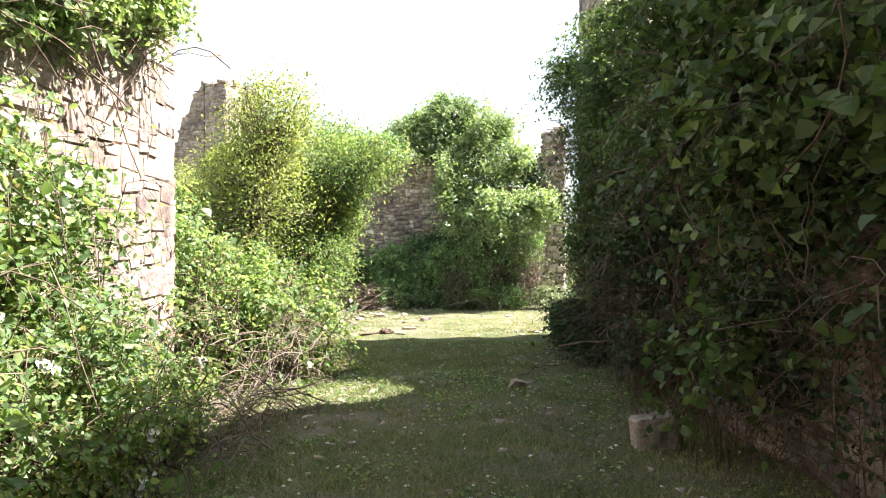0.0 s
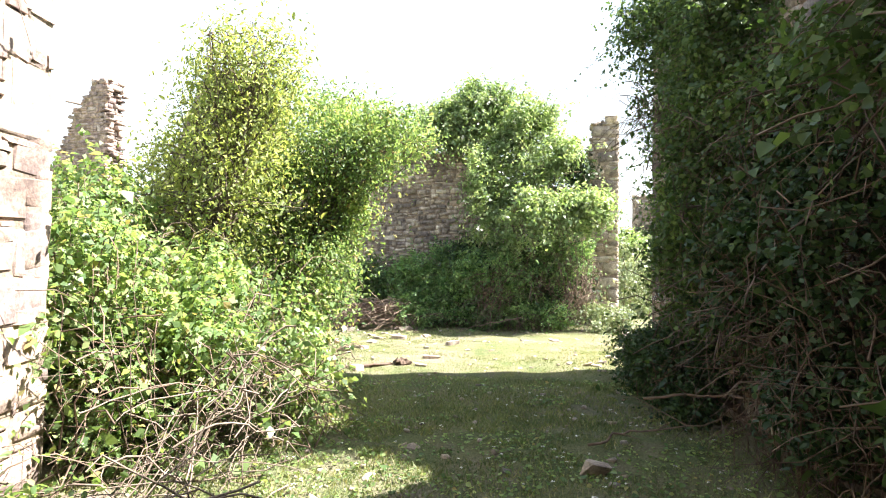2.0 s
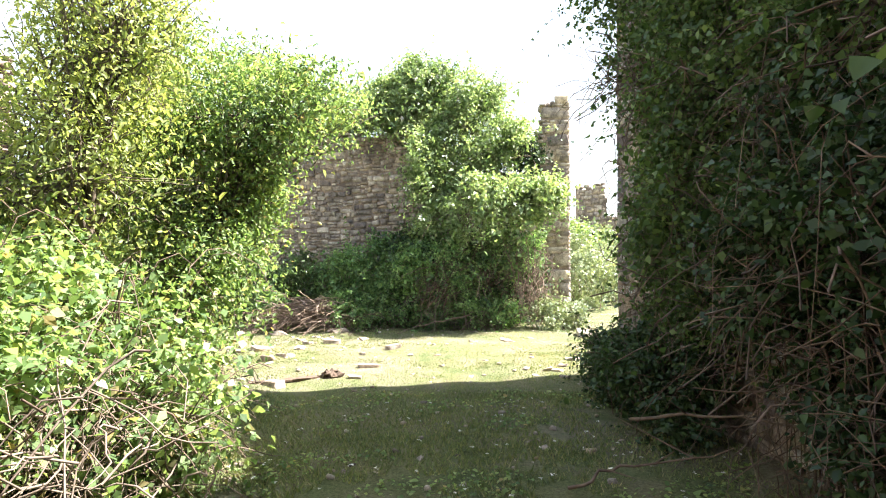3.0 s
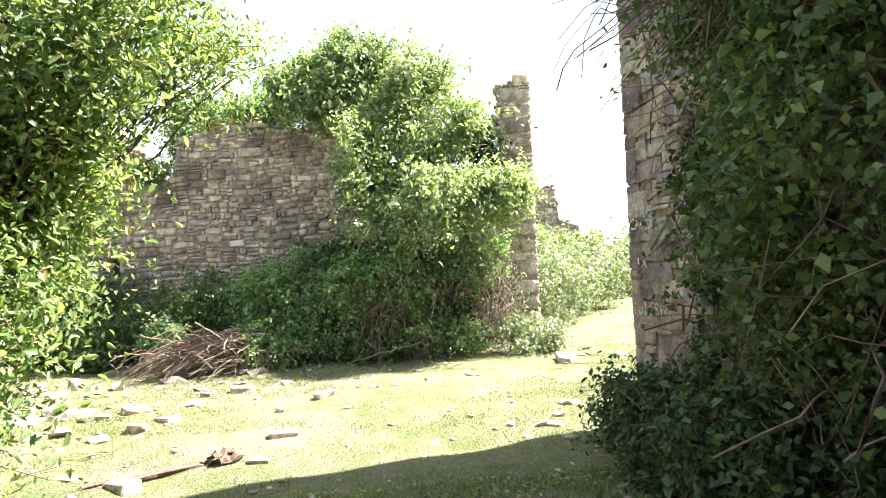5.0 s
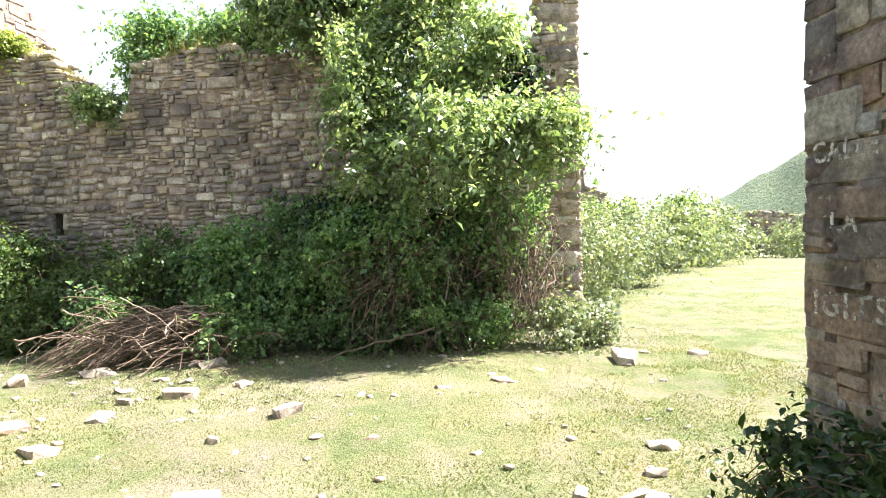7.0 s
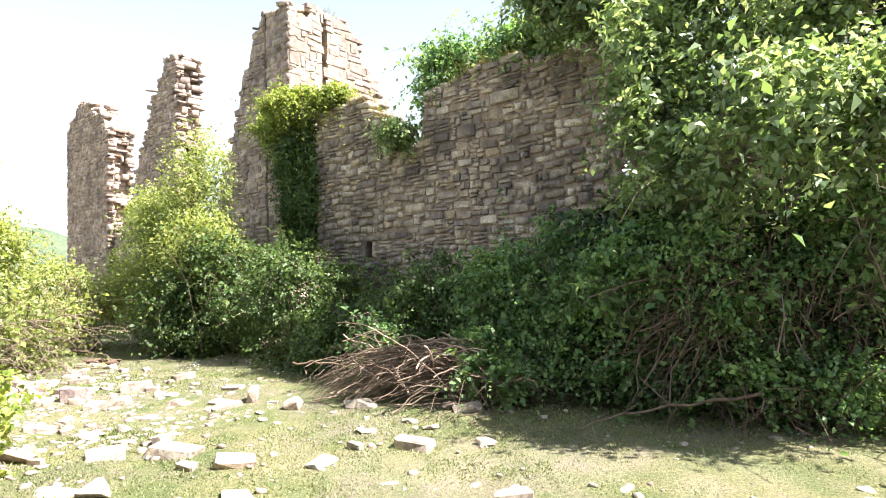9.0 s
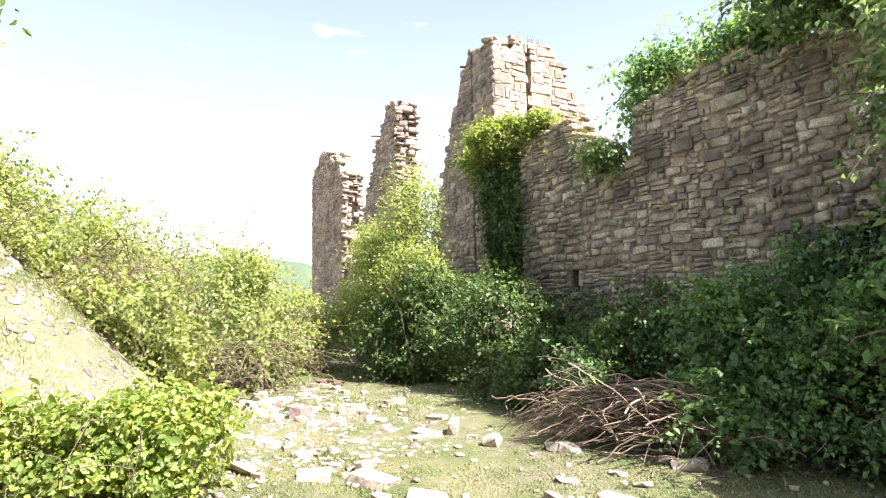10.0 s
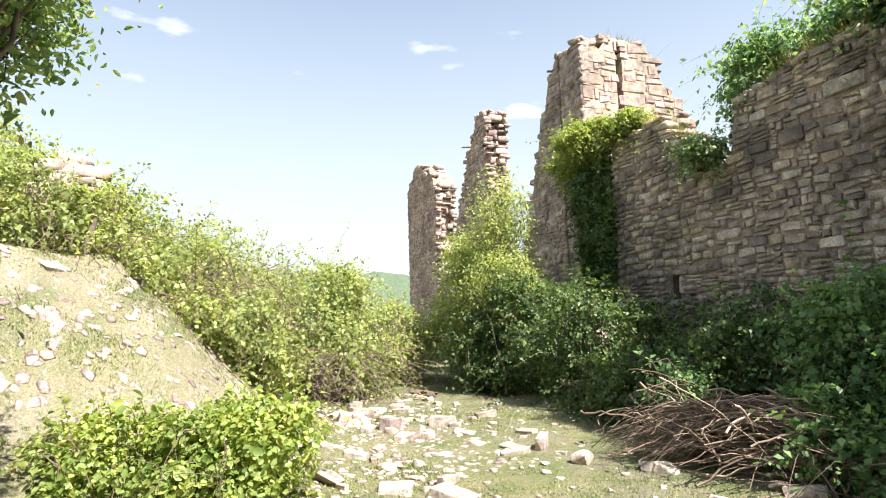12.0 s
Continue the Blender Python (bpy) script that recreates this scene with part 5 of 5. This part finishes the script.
def fallen_branch(points, r, label, seed):
    rng = np.random.RandomState(seed)
    p = np.array(points, float)
    t = np.linspace(0, len(p) - 1, 12)
    q = np.stack([np.interp(t, np.arange(len(p)), p[:, k]) for k in range(3)], axis=1) + rng.normal(size=(12, 3)) * 0.012
    q[:, 2] = np.maximum(q[:, 2], 0.01)
    at = q.mean(axis=0) * np.array([1, 1, 0])
    ob = thing("fallen_branch", at, label, "branch")
    v, f = tubes([q - at], [(r, r * 0.35)], 7)
    part("stem", mesh_np("stem", v, f, cane_mat, True), ob)
    for k in (4, 7, 9):
        e = q[k] + np.array([rng.normal() * 0.2, rng.normal() * 0.15, abs(rng.normal()) * 0.12])
        v, f = tubes([np.linspace(q[k], e, 5) - at], [(r * 0.5, r * 0.2)], 5)
        part("side_shoot", mesh_np("side_shoot", v, f, cane_mat, True), ob)
    return ob


fallen_branch([(1.0, 14.4, 0.32), (0.4, 14.3, 0.2), (-0.05, 14.15, 0.12), (-0.35, 13.95, 0.02)], 0.015, "thin bent dry branch lying on the grass", 1)
fallen_branch([(0.9, 7.0, 0.02), (1.3, 7.1, 0.1), (1.9, 6.9, 0.25)], 0.012, "pale dry stick lying under the ivy", 2)
fallen_branch([(1.5, 7.6, 0.25), (1.9, 7.2, 0.4), (2.3, 6.6, 0.45)], 0.014, "pale broken stick leaning from the ivy", 3)
fallen_branch([(-2.6, 10.1, 0.03), (-2.2, 10.5, 0.1), (-1.9, 10.9, 0.05)], 0.008, "thin leafy twig lying on the grass", 4)


def rotten_log(a, b, r, seed, label):
    """A split, crumbling log: an uneven tapered prism with ragged ends."""
    rng = np.random.RandomState(seed)
    a, b = np.array(a, float), np.array(b, float)
    bm = bmesh.new()
    d = (b - a) / np.linalg.norm(b - a)
    s_ = np.cross(d, [0, 0, 1.0])
    s_ /= np.linalg.norm(s_)
    rings, n = [], 11
    for i in range(14):
        t = i / 13
        c = a + (b - a) * t
        ring = []
        for k in range(n):
            ang = 2 * math.pi * k / n
            q = r * (1 + 0.35 * math.sin(3 * ang + seed) * math.cos(5 * t) + rng.normal() * 0.2) * (0.9 + 0.15 * math.sin(9 * t + seed))
            p = c + s_ * math.cos(ang) * q * 1.3 + np.array([0, 0, 1.0]) * (math.sin(ang) * q * 0.7 + r * 0.55)
            p += d * rng.normal() * 0.02 * (3 if i in (0, 13) else 1)
            ring.append(bm.verts.new(p - a * np.array([1, 1, 0])))
        rings.append(ring)
    for p, q in zip(rings, rings[1:]):
        for k in range(n):
            bm.faces.new((p[k], p[(k + 1) % n], q[(k + 1) % n], q[k]))
    bm.faces.new(rings[0][::-1])
    bm.faces.new(rings[-1])
    bmesh.ops.recalc_face_normals(bm, faces=bm.faces[:])
    me = bpy.data.meshes.new("rotten_log")
    bm.to_mesh(me)
    bm.free()
    me.materials.append(log_mat)
    o = new("rotten_log", me)
    o.location = (a[0], a[1], 0)
    return tagged(o, label, "log")


rotten_log((-1.85, 9.98, 0), (-1.12, 10.33, 0), 0.045, 3, "rotten reddish split log lying on the grass")
rotten_log((-1.10, 10.30, 0), (-0.94, 10.36, 0), 0.085, 5, "short crumbling stump of reddish wood")
rotten_log((-8.2, 15.2, 0), (-7.7, 15.35, 0), 0.07, 7, "old log lying before the shaded brambles")
stump = thing("dead_stump", (-7.2, 10.2, float(ground_z(-7.2, 10.2))), "pale broken stump leaning out of the brambles", "stump")
v, f = tubes([np.array([(0, 0, -0.1), (0.0, 0.03, 0.2), (0.02, 0.06, 0.32), (0.03, 0.1, 0.5)])], [(0.05, 0.03)], 8)
part("stem", mesh_np("stem", v, f, bark_mat, True), stump)
wood = thing("roof_beam", (-7.9, 18.95, 6.62), "old weathered beam end stuck in the pier", "beam", "beam ends in the piers")
v, f = tubes([np.array([(0.2, 0.25, 0.0), (0.0, 0, 0.02), (-0.16, -0.16, 0.03)])], [(0.035, 0.025)], 7)
part("beam_end", mesh_np("beam_end", v, f, bark_mat, True), wood)
copy_thing(wood, pose(-12.95, 20.3, 6.42))

# ---- grass ----
grass_rng = np.random.RandomState(55)


def grass(n, box, height, seed, keep):
    rng = np.random.RandomState(seed)
    x, y = rng.uniform(box[0], box[1], n), rng.uniform(box[2], box[3], n)
    p = np.stack([x, y, np.zeros(n)], axis=1)
    k = (wobble(p, seed, 1.7) + 0.5 * wobble(p, seed + 1, 5.0) > keep) & (ground_z(x, y) < 2.6)
    x, y = x[k], y[k]
    n = len(x)
    z = ground_z(x, y) - 0.005
    a, h = rng.uniform(0, 6.28, n), height * np.exp(rng.normal(size=n) * 0.4)
    w, lean, la = 0.004 + 0.004 * rng.rand(n), h * rng.uniform(0.2, 1.0, n), rng.uniform(0, 6.28, n)
    base = np.stack([x, y, z], axis=1)
    side = np.stack([np.cos(a) * w, np.sin(a) * w, np.zeros(n)], axis=1)
    tip = base + np.stack([np.cos(la) * lean, np.sin(la) * lean, h], axis=1)
    v = np.stack([base - side, base + side, tip], axis=1).reshape(-1, 3)
    return mesh_np("grass", v, np.arange(3 * n).reshape(-1, 3), grass_mat)


tagged(new("grass", grass(110000, (-2.6, 2.4, 1.2, 9.5), 0.026, 61, -0.6)), "short green grass in the shaded lane", "grass", kind="stuff")
tagged(new("grass", grass(200000, (-8.5, 4.5, 9.2, 15.6), 0.013, 62, -0.6)), "short sunlit grass in the court", "grass", kind="stuff")
tagged(new("grass", grass(40000, (-8.0, -3.6, 8.4, 12.8), 0.03, 63, 0.25)), "dry tufts of grass on the rubble mound", "grass", kind="stuff")


def top_tufts(parent, length, top, n, seed, thick):
    """Dry grass and weeds rooted in a broken wall top."""
    rng = np.random.RandomState(seed)
    u = rng.uniform(0.05, length - 0.05, n)
    k = np.sin(u * 3.1 + seed) + 0.6 * np.sin(u * 7.7) > -0.3
    u = u[k]
    n = len(u)
    b = rng.uniform(0.03, thick * 0.7, n)
    z = np.array([top(x) for x in u]) - 0.03
    h = 0.10 * np.exp(rng.normal(size=n) * 0.5)
    base = np.stack([u, b, z], axis=1)
    lean = rng.normal(size=(n, 2)) * h[:, None] * 0.6
    tip = base + np.stack([lean[:, 0], lean[:, 1] - h * 0.3, h], axis=1)
    w = np.stack([np.full(n, 0.005), np.zeros(n), np.zeros(n)], axis=1)
    v = np.stack([base - w, base + w, tip], axis=1).reshape(-1, 3)
    part("tufts", mesh_np("tufts", v, np.arange(3 * n).reshape(-1, 3), dry_grass), parent, "dry grass rooted in the wall top", "stuff")


top_tufts(main_wall, 6.2, MAIN_TOP, 5200, 3, 0.62)
top_tufts(cross_wall, 3.9, CROSS_TOP, 1500, 4, 0.8)
n = 16000
wx, wy = grass_rng.uniform(-2.3, 2.4, n), grass_rng.uniform(1.3, 9.5, n)
wp = np.stack([wx, wy, ground_z(wx, wy) + 0.012 + 0.02 * grass_rng.rand(n)], axis=1)
wp = wp[wobble(wp, 8, 1.6) > 0.0]
v, f = leaves(wp, np.tile([0, 0, 1.0], (len(wp), 1)), 0.026, grass_rng, 0.5, width=0.9)
tagged(new("weeds", mesh_np("weeds", v, f, bramble_leaf)), "small clover and weeds among the lane grass", "weeds", kind="stuff")
n = 260
dx, dy = np.concatenate([grass_rng.uniform(-1.5, 2.2, n), grass_rng.uniform(-6.5, -3.2, n // 2)]), np.concatenate([grass_rng.uniform(2, 9, n), grass_rng.uniform(15.0, 16.2, n // 2)])
dp = np.repeat(np.stack([dx, dy, ground_z(dx, dy) + 0.05], axis=1), 6, axis=0)
dp += grass_rng.normal(size=dp.shape) * np.array([0.006, 0.006, 0.002])
v, f = leaves(dp, np.tile([0, 0, 1.0], (len(dp), 1)), 0.012, grass_rng, 0.3, width=0.9)
tagged(new("daisies", mesh_np("daisies", v, f, petal_mat)), "tiny white daisies dotting the shaded grass", "flowers", kind="stuff")
